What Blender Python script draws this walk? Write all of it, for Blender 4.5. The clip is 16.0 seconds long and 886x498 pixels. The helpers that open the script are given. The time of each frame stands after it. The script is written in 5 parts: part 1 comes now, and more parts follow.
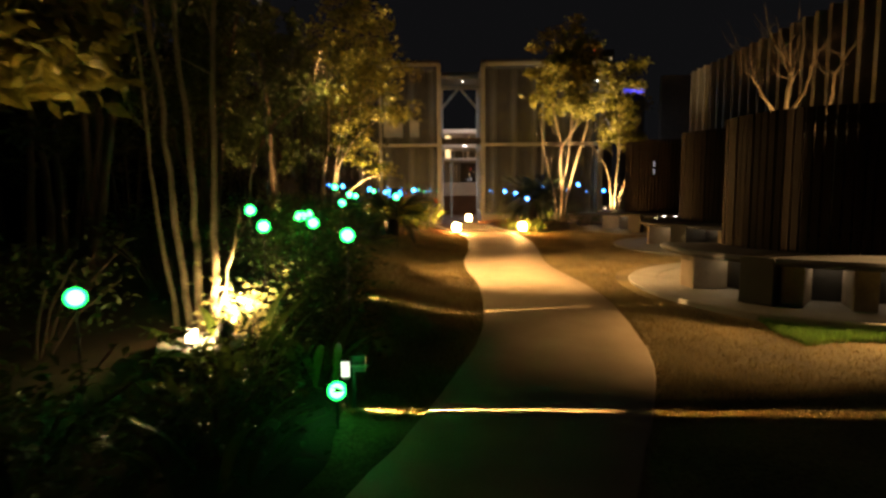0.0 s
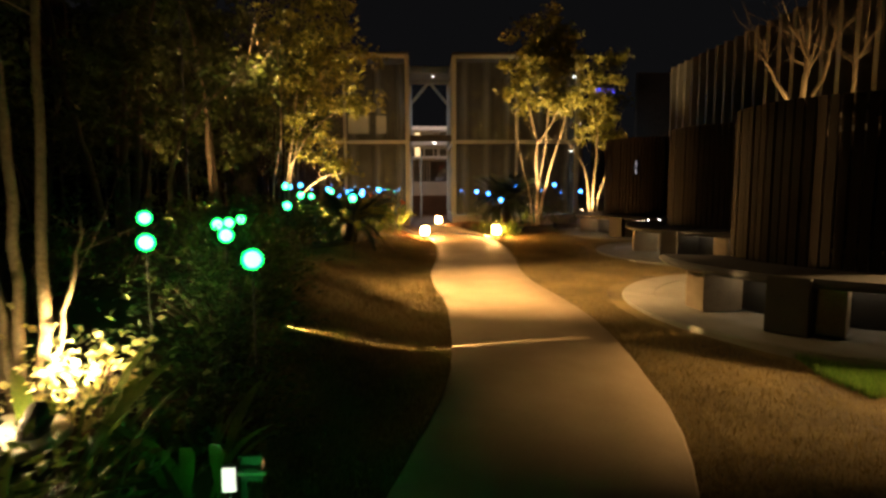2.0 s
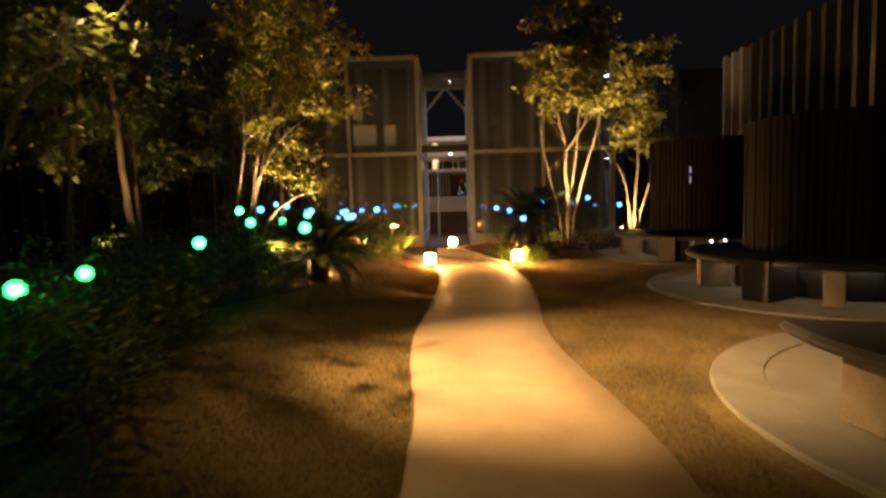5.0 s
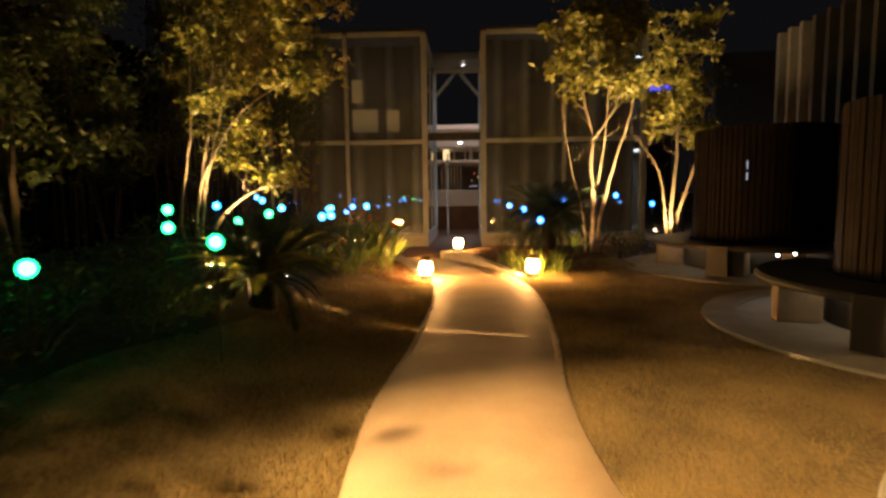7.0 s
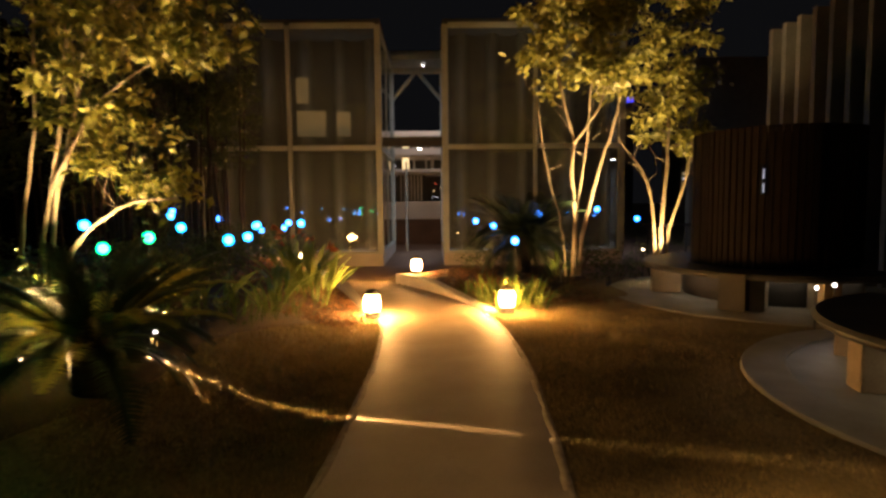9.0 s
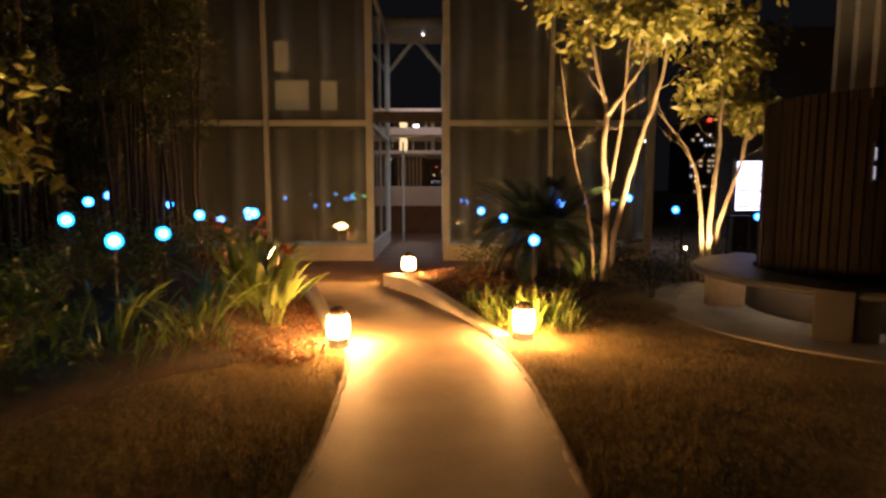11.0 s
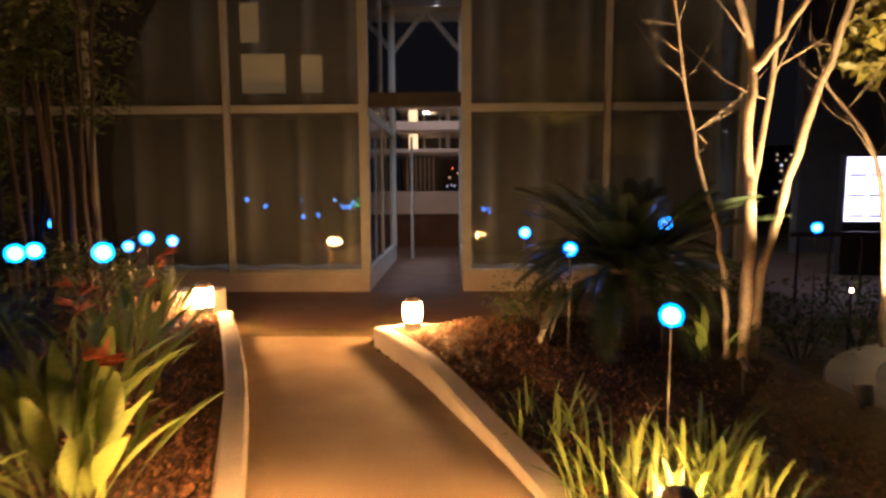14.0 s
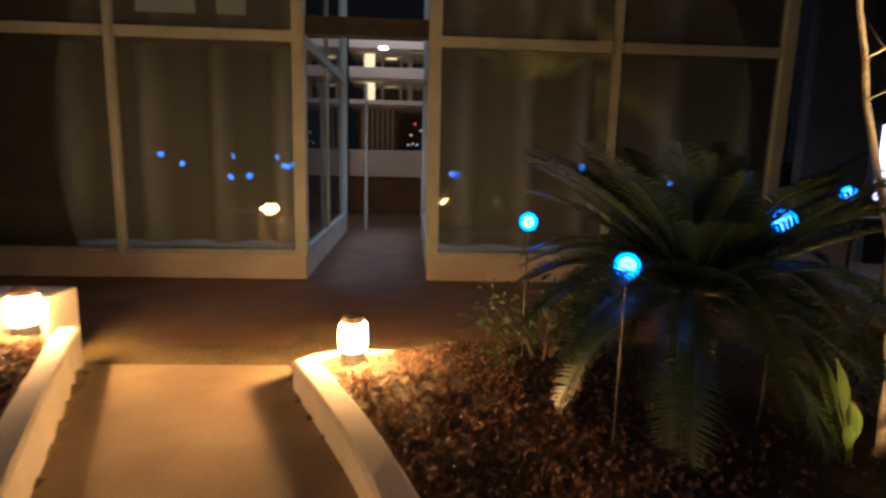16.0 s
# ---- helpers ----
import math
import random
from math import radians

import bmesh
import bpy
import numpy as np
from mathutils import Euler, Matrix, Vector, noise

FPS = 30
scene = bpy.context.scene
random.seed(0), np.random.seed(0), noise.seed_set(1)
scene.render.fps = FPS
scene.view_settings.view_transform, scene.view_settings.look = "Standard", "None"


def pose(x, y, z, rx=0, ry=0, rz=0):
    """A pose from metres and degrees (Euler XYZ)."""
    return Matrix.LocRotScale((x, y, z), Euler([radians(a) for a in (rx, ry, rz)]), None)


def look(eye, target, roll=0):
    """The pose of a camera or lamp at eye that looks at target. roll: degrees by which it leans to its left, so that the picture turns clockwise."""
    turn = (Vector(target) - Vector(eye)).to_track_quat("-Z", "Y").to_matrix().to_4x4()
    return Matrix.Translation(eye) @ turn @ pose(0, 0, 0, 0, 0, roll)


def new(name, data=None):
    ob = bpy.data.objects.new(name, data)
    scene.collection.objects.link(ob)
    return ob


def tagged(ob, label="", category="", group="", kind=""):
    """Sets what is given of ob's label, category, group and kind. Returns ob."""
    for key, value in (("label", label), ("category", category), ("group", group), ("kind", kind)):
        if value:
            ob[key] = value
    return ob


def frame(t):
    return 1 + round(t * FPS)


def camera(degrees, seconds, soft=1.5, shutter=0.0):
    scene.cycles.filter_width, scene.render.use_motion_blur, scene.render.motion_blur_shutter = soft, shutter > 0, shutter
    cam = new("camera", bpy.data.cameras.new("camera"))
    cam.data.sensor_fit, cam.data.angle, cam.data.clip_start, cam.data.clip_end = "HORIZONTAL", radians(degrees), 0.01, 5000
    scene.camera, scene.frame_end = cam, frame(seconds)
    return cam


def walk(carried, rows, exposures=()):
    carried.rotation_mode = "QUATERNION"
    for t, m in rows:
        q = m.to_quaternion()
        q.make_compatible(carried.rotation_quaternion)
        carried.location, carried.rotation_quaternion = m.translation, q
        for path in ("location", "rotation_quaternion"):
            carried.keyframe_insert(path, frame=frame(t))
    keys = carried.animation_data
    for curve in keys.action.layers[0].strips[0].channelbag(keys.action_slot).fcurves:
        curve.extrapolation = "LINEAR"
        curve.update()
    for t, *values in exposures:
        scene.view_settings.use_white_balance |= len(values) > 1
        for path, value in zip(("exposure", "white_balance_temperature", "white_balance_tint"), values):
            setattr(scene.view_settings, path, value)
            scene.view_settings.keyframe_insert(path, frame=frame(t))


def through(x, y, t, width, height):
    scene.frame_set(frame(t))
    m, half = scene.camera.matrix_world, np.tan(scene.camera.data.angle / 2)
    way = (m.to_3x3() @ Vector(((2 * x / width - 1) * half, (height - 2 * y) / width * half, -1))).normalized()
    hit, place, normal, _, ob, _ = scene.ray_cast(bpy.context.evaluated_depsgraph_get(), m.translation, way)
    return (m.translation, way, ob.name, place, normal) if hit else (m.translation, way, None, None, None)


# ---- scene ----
cam = camera(75.5, 16.0, 2.8, 0.6)
PATH = [
    (0, (0.223, -0.102, 1.314), (0.189, 1.887, 1.104), -0.5),
    (0.5, (0.236, 0.194, 1.312), (0.257, 2.18, 1.079), -0.6),
    (1, (0.239, 0.488, 1.327), (0.234, 2.475, 1.099), 0.6),
    (1.5, (0.223, 0.783, 1.34), (0.307, 2.769, 1.123), -0.9),
    (2, (0.314, 1.094, 1.336), (0.379, 3.081, 1.122), -0.2),
    (2.5, (0.358, 1.42, 1.346), (0.399, 3.413, 1.182), -0.9),
    (3, (0.432, 1.79, 1.332), (0.521, 3.779, 1.138), -0.6),
    (3.5, (0.515, 2.15, 1.361), (0.498, 4.143, 1.195), -1.4),
    (6, (0.946, 4.469, 1.453), (0.896, 6.462, 1.287), -1.5),
    (6.5, (0.984, 4.929, 1.487), (0.921, 6.918, 1.291), -1.1),
    (7, (1.041, 5.397, 1.499), (0.94, 7.385, 1.304), -0.7),
    (7.5, (1.041, 5.881, 1.541), (1.021, 7.87, 1.337), -0.8),
    (8, (1.086, 6.33, 1.514), (1.055, 8.324, 1.358), -0.4),
    (8.5, (1.101, 6.8, 1.528), (1.057, 8.794, 1.387), -0.3),
    (9, (1.101, 7.265, 1.548), (1.128, 9.259, 1.388), -0.6),
    (11.5, (1.216, 9.693, 1.556), (1.219, 11.681, 1.344), 0.4),
    (12, (1.204, 10.206, 1.595), (1.095, 12.193, 1.396), -0.3),
    (12.5, (1.137, 10.726, 1.619), (1.069, 12.714, 1.412), 0.3),
    (13, (1.109, 11.247, 1.628), (0.991, 13.231, 1.407), -1.2),
    (13.5, (1.117, 11.785, 1.615), (1.045, 13.772, 1.394), -0.5),
    (14, (1.156, 12.316, 1.615), (1.122, 14.306, 1.414), -0.3),
    (14.5, (1.187, 12.828, 1.642), (1.116, 14.817, 1.444), -0.0),
    (15, (1.213, 13.358, 1.636), (1.272, 15.339, 1.366), 1.4),
    (15.5, (1.218, 13.872, 1.638), (1.224, 15.842, 1.298), 1.3),
    (16, (1.131, 14.358, 1.635), (1.24, 16.326, 1.297), 1.4),
]
walk(cam, [(t, look(eye, target, roll)) for t, eye, target, roll in PATH],
     exposures=[(0, 0.38, 6400, 15), (1.5, 0.26, 6350, 13), (3, 0.2, 6350, 16), (6, 0.1, 6300, 18), (7.5, 0.15, 6250, 16), (9, 0.14, 6150, 15), (12, 0.2, 6150, 28), (14, 0.24, 5800, 28), (16, 0.1, 5150, 16)])

# ---------------------------------------------------------------- night sky and large lights
world = bpy.data.worlds.new("night")
world.use_nodes = True
scene.world = world
bg = world.node_tree.nodes["Background"]
bg.inputs["Color"].default_value = (0.265, 0.265, 0.28, 1)
bg.inputs["Strength"].default_value = 0.013
scene.view_settings.exposure = 0.0

WARM = (1.0, 0.46, 0.10)
AMBER = (1.0, 0.59, 0.20)
TREELIGHT = (1.0, 0.67, 0.26)


def lamp(name, kind, m, energy, colour, size=0.05, cone=60, blend=0.6):
    data = bpy.data.lights.new(name, kind)
    data.energy, data.color = energy, colour
    data.shadow_soft_size = size
    if kind == "SPOT":
        data.spot_size, data.spot_blend = radians(cone), blend
    ob = new(name, data)
    ob.matrix_world = m
    return ob


# ---------------------------------------------------------------- materials
def mat(name, a, b, rough=0.8, scale=6.0, fine=60.0, bump=0.3, metal=0.0, dist=0.01, random=0.0, spec=0.5, island=False):
    """Two colours mixed by noise at two scales, with a fine relief."""
    m = bpy.data.materials.new(name)
    m.use_nodes = True
    nt = m.node_tree
    n, l = nt.nodes, nt.links
    p = n["Principled BSDF"]
    p.inputs["Roughness"].default_value = rough
    p.inputs["Metallic"].default_value = metal
    p.inputs["Specular IOR Level"].default_value = spec
    co = n.new("ShaderNodeTexCoord")
    n1, n2 = n.new("ShaderNodeTexNoise"), n.new("ShaderNodeTexNoise")
    n1.inputs["Scale"].default_value, n1.inputs["Detail"].default_value = scale, 4
    n2.inputs["Scale"].default_value, n2.inputs["Detail"].default_value = fine, 3
    for k in (n1, n2):
        l.new(co.outputs["Object"], k.inputs["Vector"])
    mix = n.new("ShaderNodeMix")
    mix.data_type = "FLOAT"
    mix.inputs[0].default_value = 0.45
    l.new(n1.outputs["Fac"], mix.inputs[2])
    l.new(n2.outputs["Fac"], mix.inputs[3])
    ramp = n.new("ShaderNodeValToRGB")
    ramp.color_ramp.elements[0].position, ramp.color_ramp.elements[1].position = 0.36, 0.64
    ramp.color_ramp.elements[0].color, ramp.color_ramp.elements[1].color = (*a, 1), (*b, 1)
    l.new(mix.outputs[0], ramp.inputs["Fac"])
    out = ramp.outputs["Color"]
    if random or island:
        hsv = n.new("ShaderNodeHueSaturation")
        if island:
            src = n.new("ShaderNodeNewGeometry").outputs["Random Per Island"]
        else:
            src = n.new("ShaderNodeObjectInfo").outputs["Random"]
        mr = n.new("ShaderNodeMapRange")
        mr.inputs["To Min"].default_value, mr.inputs["To Max"].default_value = 1 - random, 1 + random
        l.new(src, mr.inputs["Value"])
        l.new(mr.outputs["Result"], hsv.inputs["Value"])
        l.new(out, hsv.inputs["Color"])
        out = hsv.outputs["Color"]
    l.new(out, p.inputs["Base Color"])
    if bump:
        bn = n.new("ShaderNodeBump")
        bn.inputs["Strength"].default_value, bn.inputs["Distance"].default_value = bump, dist
        l.new(mix.outputs[0], bn.inputs["Height"])
        l.new(bn.outputs["Normal"], p.inputs["Normal"])
    return m


def leafy(name, a, b, rough=0.45, through=0.35, random=0.45, scale=5):
    m = mat(name, a, b, rough, scale, 40, 0.0, random=random, island=True)
    n, l = m.node_tree.nodes, m.node_tree.links
    p = n["Principled BSDF"]
    tr = n.new("ShaderNodeBsdfTranslucent")
    src = p.inputs["Base Color"].links[0].from_socket
    l.new(src, tr.inputs["Color"])
    mx = n.new("ShaderNodeMixShader")
    mx.inputs[0].default_value = through
    l.new(p.outputs["BSDF"], mx.inputs[1])
    l.new(tr.outputs["BSDF"], mx.inputs[2])
    l.new(mx.outputs["Shader"], n["Material Output"].inputs["Surface"])
    return m


def glow(name, colour, strength):
    m = bpy.data.materials.new(name)
    m.use_nodes = True
    p = m.node_tree.nodes["Principled BSDF"]
    p.inputs["Base Color"].default_value = (*[min(1, 0.5 + 0.5 * c) for c in colour], 1)
    p.inputs["Emission Color"].default_value = (*colour, 1)
    p.inputs["Emission Strength"].default_value = strength
    return m


LAWN = mat("lawn", (0.06, 0.045, 0.017), (0.25, 0.185, 0.07), 0.95, 1.6, 45, 0.9, dist=0.03)
BLADE = leafy("grass_blade", (0.10, 0.072, 0.024), (0.34, 0.25, 0.088), 0.7, 0.3, scale=1.3)
GREENBLADE = leafy("green_grass_blade", (0.10, 0.22, 0.03), (0.20, 0.34, 0.06), 0.6, 0.3)
SOIL = mat("soil", (0.035, 0.025, 0.015), (0.085, 0.055, 0.028), 0.95, 3, 60, 0.6, dist=0.015)
CONCRETE = mat("path_concrete", (0.29, 0.215, 0.135), (0.42, 0.325, 0.215), 0.7, 2.0, 120, 0.35, dist=0.006)
RIM = mat("mortar_rim", (0.25, 0.195, 0.13), (0.44, 0.36, 0.25), 0.85, 9, 60, 0.8, dist=0.01)
KERBSTONE = mat("kerb_concrete", (0.42, 0.38, 0.31), (0.58, 0.53, 0.45), 0.8, 3, 80, 0.5, dist=0.006)
PAVE = mat("pale_paving", (0.20, 0.188, 0.165), (0.32, 0.302, 0.27), 0.85, 2.5, 140, 0.4, dist=0.005)
PLAZA = mat("plaza_paving", (0.10, 0.055, 0.033), (0.17, 0.095, 0.055), 0.7, 2, 60, 0.4)
STONE = mat("bench_stone", (0.22, 0.17, 0.12), (0.36, 0.29, 0.21), 0.85, 5, 90, 0.6)
DARKSTONE = mat("dark_box_panel", (0.012, 0.011, 0.010), (0.025, 0.022, 0.02), 0.6, 4, 60, 0.3)
SEAT = mat("bench_slab", (0.04, 0.04, 0.045), (0.07, 0.07, 0.076), 0.55, 4, 70, 0.25, spec=0.3)
SLAT = mat("dark_slat", (0.005, 0.0036, 0.0024), (0.012, 0.0075, 0.0048), 0.75, 3, 50, 0.4, random=0.35, spec=0.15)
FIN = mat("pale_fin", (0.12, 0.113, 0.10), (0.20, 0.19, 0.165), 0.7, 2, 40, 0.3, random=0.2)
DARKWALL = mat("dark_wall", (0.02, 0.019, 0.017), (0.04, 0.036, 0.032), 0.9, 1.5, 30, 0.3)
STEEL = mat("painted_steel", (0.23, 0.25, 0.225), (0.32, 0.345, 0.31), 0.5, 3, 70, 0.1)
DARKSTEEL = mat("dark_steel", (0.03, 0.03, 0.032), (0.06, 0.06, 0.06), 0.45, 5, 60, 0.1, metal=0.5)
PLINTH = mat("plinth_concrete", (0.30, 0.27, 0.23), (0.42, 0.38, 0.33), 0.85, 2, 80, 0.4)
WHITEWALL = mat("white_render", (0.62, 0.58, 0.55), (0.74, 0.70, 0.66), 0.8, 1.2, 30, 0.2)
BARK = mat("pale_bark", (0.15, 0.115, 0.075), (0.33, 0.26, 0.175), 0.85, 7, 60, 0.7)
DARKBARK = mat("dark_bark", (0.07, 0.05, 0.035), (0.14, 0.10, 0.07), 0.9, 7, 60, 0.8)
LEAF = leafy("tree_leaf", (0.11, 0.11, 0.018), (0.26, 0.235, 0.04))
DARKLEAF = leafy("dark_leaf", (0.03, 0.05, 0.012), (0.08, 0.10, 0.025))
SHRUB = leafy("shrub_leaf", (0.035, 0.06, 0.015), (0.09, 0.12, 0.03))
PALM = leafy("cycad_leaf", (0.009, 0.020, 0.009), (0.020, 0.034, 0.013), 0.45, 0.12)
PALMBARK = mat("cycad_bark", (0.018, 0.014, 0.01), (0.04, 0.03, 0.02), 0.95, 8, 50, 1.0)
COBBLE = mat("cobble", (0.08, 0.06, 0.045), (0.15, 0.115, 0.085), 0.85, 6, 60, 0.6, random=0.3)
STRAP = leafy("strap_leaf", (0.07, 0.12, 0.02), (0.15, 0.19, 0.04), 0.35, 0.3)
FLOWER = leafy("orange_flower", (0.22, 0.05, 0.015), (0.40, 0.13, 0.03), 0.5, 0.3)
LITTER = leafy("leaf_litter", (0.10, 0.05, 0.02), (0.26, 0.13, 0.05), 0.8, 0.1)
ORB_GREEN = glow("green_core", (0.42, 1.0, 0.50), 3.2)
ORB_TEAL = glow("teal_core", (0.42, 1.0, 0.82), 3.2)
ORB_AZURE = glow("azure_core", (0.42, 0.86, 1.0), 3.4)
ORB_BLUE = glow("blue_core", (0.42, 0.74, 1.0), 3.6)
LANTERN = glow("lantern_glass", (1.0, 0.62, 0.20), 40)
LENS = glow("spot_lens", (1.0, 0.72, 0.40), 14)
WHITELENS = glow("white_lens", (1.0, 0.92, 0.85), 10)
STRIP = glow("led_strip", (1.0, 0.78, 0.46), 6.5)
SLOT = glow("slot_tube", (0.85, 0.85, 1.0), 0.5)
SCREEN = glow("screen_face", (0.80, 0.78, 1.0), 3.0)
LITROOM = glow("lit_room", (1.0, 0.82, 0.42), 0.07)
WINDOW = glow("far_window", (1.0, 0.72, 0.32), 1.1)
CITYWINDOW = glow("city_window", (1.0, 0.75, 0.40), 0.45)
CITYWHITE = glow("city_white", (0.9, 0.9, 1.0), 0.8)
CITYRED = glow("city_red", (1.0, 0.08, 0.03), 1.5)
BLUESIGN = glow("blue_sign", (0.05, 0.06, 1.0), 1.5)
FARWALL = mat("far_wall", (0.10, 0.09, 0.08), (0.16, 0.14, 0.12), 0.9, 0.5, 6, 0.0)
FARBALC = mat("far_balcony", (0.55, 0.52, 0.46), (0.66, 0.62, 0.55), 0.9, 0.5, 6, 0.0)


def glass(name, film):
    m = bpy.data.materials.new(name)
    m.use_nodes = True
    n, l = m.node_tree.nodes, m.node_tree.links
    tr = n.new("ShaderNodeBsdfTransparent")
    tr.inputs["Color"].default_value = (0.75, 0.78, 0.74, 1)
    df = n.new("ShaderNodeBsdfDiffuse")
    no = n.new("ShaderNodeTexNoise")
    no.inputs["Scale"].default_value = 2.0
    ra = n.new("ShaderNodeValToRGB")
    ra.color_ramp.elements[0].color, ra.color_ramp.elements[1].color = (0.14, 0.16, 0.17, 1), (0.22, 0.245, 0.255, 1)
    l.new(no.outputs["Fac"], ra.inputs["Fac"])
    l.new(ra.outputs["Color"], df.inputs["Color"])
    a = n.new("ShaderNodeMixShader")
    a.inputs[0].default_value = film
    l.new(tr.outputs[0], a.inputs[1])
    l.new(df.outputs[0], a.inputs[2])
    gl = n.new("ShaderNodeBsdfGlossy")
    gl.inputs["Roughness"].default_value = 0.02
    fr = n.new("ShaderNodeFresnel")
    fr.inputs["IOR"].default_value = 1.95
    b = n.new("ShaderNodeMixShader")
    l.new(fr.outputs[0], b.inputs[0])
    l.new(a.outputs[0], b.inputs[1])
    l.new(gl.outputs[0], b.inputs[2])
    l.new(b.outputs[0], n["Material Output"].inputs["Surface"])
    return m


def haze_shell(name, colour, strength, clear):
    """Frosted globe: lets its lit core through; its coloured glow imitates the lamp's halo."""
    m = bpy.data.materials.new(name)
    m.use_nodes = True
    n, l = m.node_tree.nodes, m.node_tree.links
    tr = n.new("ShaderNodeBsdfTransparent")
    em = n.new("ShaderNodeEmission")
    em.inputs["Color"].default_value = (*colour, 1)
    em.inputs["Strength"].default_value = strength
    mx = n.new("ShaderNodeMixShader")
    mx.inputs[0].default_value = 1 - clear
    l.new(tr.outputs[0], mx.inputs[1])
    l.new(em.outputs[0], mx.inputs[2])
    l.new(mx.outputs[0], n["Material Output"].inputs["Surface"])
    return m


SHELL = {"green": haze_shell("green_globe", (0.0, 1.0, 0.09), 9.0, 0.55), "teal": haze_shell("teal_globe", (0.0, 1.0, 0.22), 8.0, 0.55), "azure": haze_shell("azure_globe", (0.0, 0.36, 1.0), 9.0, 0.55), "blue": haze_shell("blue_globe", (0.0, 0.19, 1.0), 11.0, 0.55)}
PANE = glass("facade_glass", 0.20)
REARWALL = mat("rear_wall", (0.20, 0.20, 0.195), (0.28, 0.28, 0.27), 0.9, 0.8, 20, 0.1)
CLEAR = glass("side_glass", 0.12)


# ---------------------------------------------------------------- mesh helpers
def obj(name, bm, material, smooth=False):
    me = bpy.data.meshes.new(name)
    bm.to_mesh(me)
    bm.free()
    me.materials.append(material)
    if smooth:
        for f in me.polygons:
            f.use_smooth = True
    return new(name, me)


def part(name, bm, material, parent, label="", smooth=False):
    ob = obj(name, bm, material, smooth)
    ob.parent = parent
    if label:
        ob["label"] = label
    return ob


def share(name, mesh, parent, m):
    ob = new(name, mesh)
    ob.parent = parent
    ob.matrix_basis = m
    return ob


def raw(name, verts, faces, material, parent=None, smooth=False, label=""):
    me = bpy.data.meshes.new(name)
    me.from_pydata([tuple(v) for v in verts], [], faces)
    me.materials.append(material)
    if smooth:
        me.polygons.foreach_set("use_smooth", [True] * len(me.polygons))
    me.update()
    ob = new(name, me)
    ob.parent = parent
    if label:
        ob["label"] = label
    return ob


def empty(name, x, y, z, label, category, group="", rz=0):
    ob = new(name)
    ob.empty_display_size = 0.1
    ob.matrix_world = pose(x, y, z, 0, 0, rz)
    return tagged(ob, label, category, group)


def box(bm, x0, x1, y0, y1, z0, z1, bevel=0.0):
    r = bmesh.ops.create_cube(bm, size=1)
    vs = r["verts"]
    for v in vs:
        v.co = Vector(((x0 + x1) / 2 + v.co.x * (x1 - x0), (y0 + y1) / 2 + v.co.y * (y1 - y0), (z0 + z1) / 2 + v.co.z * (z1 - z0)))
    if bevel:
        es = {e for v in vs for e in v.link_edges}
        bmesh.ops.bevel(bm, geom=list(es), offset=bevel, segments=2, affect="EDGES", profile=0.6)
    return bm


def boxed(*a, **k):
    return box(bmesh.new(), *a, **k)


def lathe(bm, prof, n=16):
    """Turns (radius, height) pairs round the z axis."""
    rings = []
    for r, z in prof:
        if r < 1e-5:
            rings.append([bm.verts.new((0, 0, z))])
        else:
            rings.append([bm.verts.new((r * math.cos(2 * math.pi * i / n), r * math.sin(2 * math.pi * i / n), z)) for i in range(n)])
    for a, b in zip(rings, rings[1:]):
        for i in range(n):
            j = (i + 1) % n
            if len(a) == 1 and len(b) == 1:
                continue
            if len(a) == 1:
                bm.faces.new((a[0], b[j], b[i]))
            elif len(b) == 1:
                bm.faces.new((a[i], a[j], b[0]))
            else:
                bm.faces.new((a[i], a[j], b[j], b[i]))
    return bm


def tube_into(verts, faces, pts, radii, n=7):
    """A tapered tube along points, closed at both ends."""
    base = len(verts)
    pts = [Vector(p) for p in pts]
    for i, (p, r) in enumerate(zip(pts, radii)):
        d = (pts[min(i + 1, len(pts) - 1)] - pts[max(i - 1, 0)]).normalized()
        s = d.cross(Vector((0.31, 0.95, 0.05))).normalized()
        u = d.cross(s)
        for k in range(n):
            a = 2 * math.pi * k / n
            verts.append(p + r * (math.cos(a) * s + math.sin(a) * u))
    for i in range(len(pts) - 1):
        for k in range(n):
            q = (k + 1) % n
            faces.append((base + i * n + k, base + i * n + q, base + (i + 1) * n + q, base + (i + 1) * n + k))
    faces.append(tuple(base + k for k in reversed(range(n))))
    faces.append(tuple(base + (len(pts) - 1) * n + k for k in range(n)))


def curve_pts(keys, n):
    """Catmull-Rom points through keys."""
    ks = [Vector(k) for k in keys]
    ks = [2 * ks[0] - ks[1]] + ks + [2 * ks[-1] - ks[-2]]
    out = []
    for i in range(1, len(ks) - 2):
        for j in range(n):
            t = j / n
            a, b, c, d = ks[i - 1], ks[i], ks[i + 1], ks[i + 2]
            out.append(0.5 * (2 * b + (c - a) * t + (2 * a - 5 * b + 4 * c - d) * t * t + (3 * b - a - 3 * c + d) * t ** 3))
    out.append(ks[-2])
    return out


def leaf_into(verts, faces, p, d, size, wide, rng, bend=0.25):
    """One folded leaf blade of four triangles' worth of faces, from p along d."""
    d = Vector(d).normalized()
    s = d.cross(Vector((rng.uniform(-1, 1), rng.uniform(-1, 1), rng.uniform(0.2, 1)))).normalized()
    u = s.cross(d)
    b = len(verts)
    verts += [p, p + d * size * 0.45 + s * wide * 0.5 + u * wide * 0.12, p + d * size * 0.45 - s * wide * 0.5 + u * wide * 0.12,
              p + d * size - u * size * bend * 0.5, p + d * size * 0.5]
    faces += [(b, b + 4, b + 1), (b, b + 2, b + 4), (b + 1, b + 4, b + 3), (b + 2, b + 3, b + 4)]


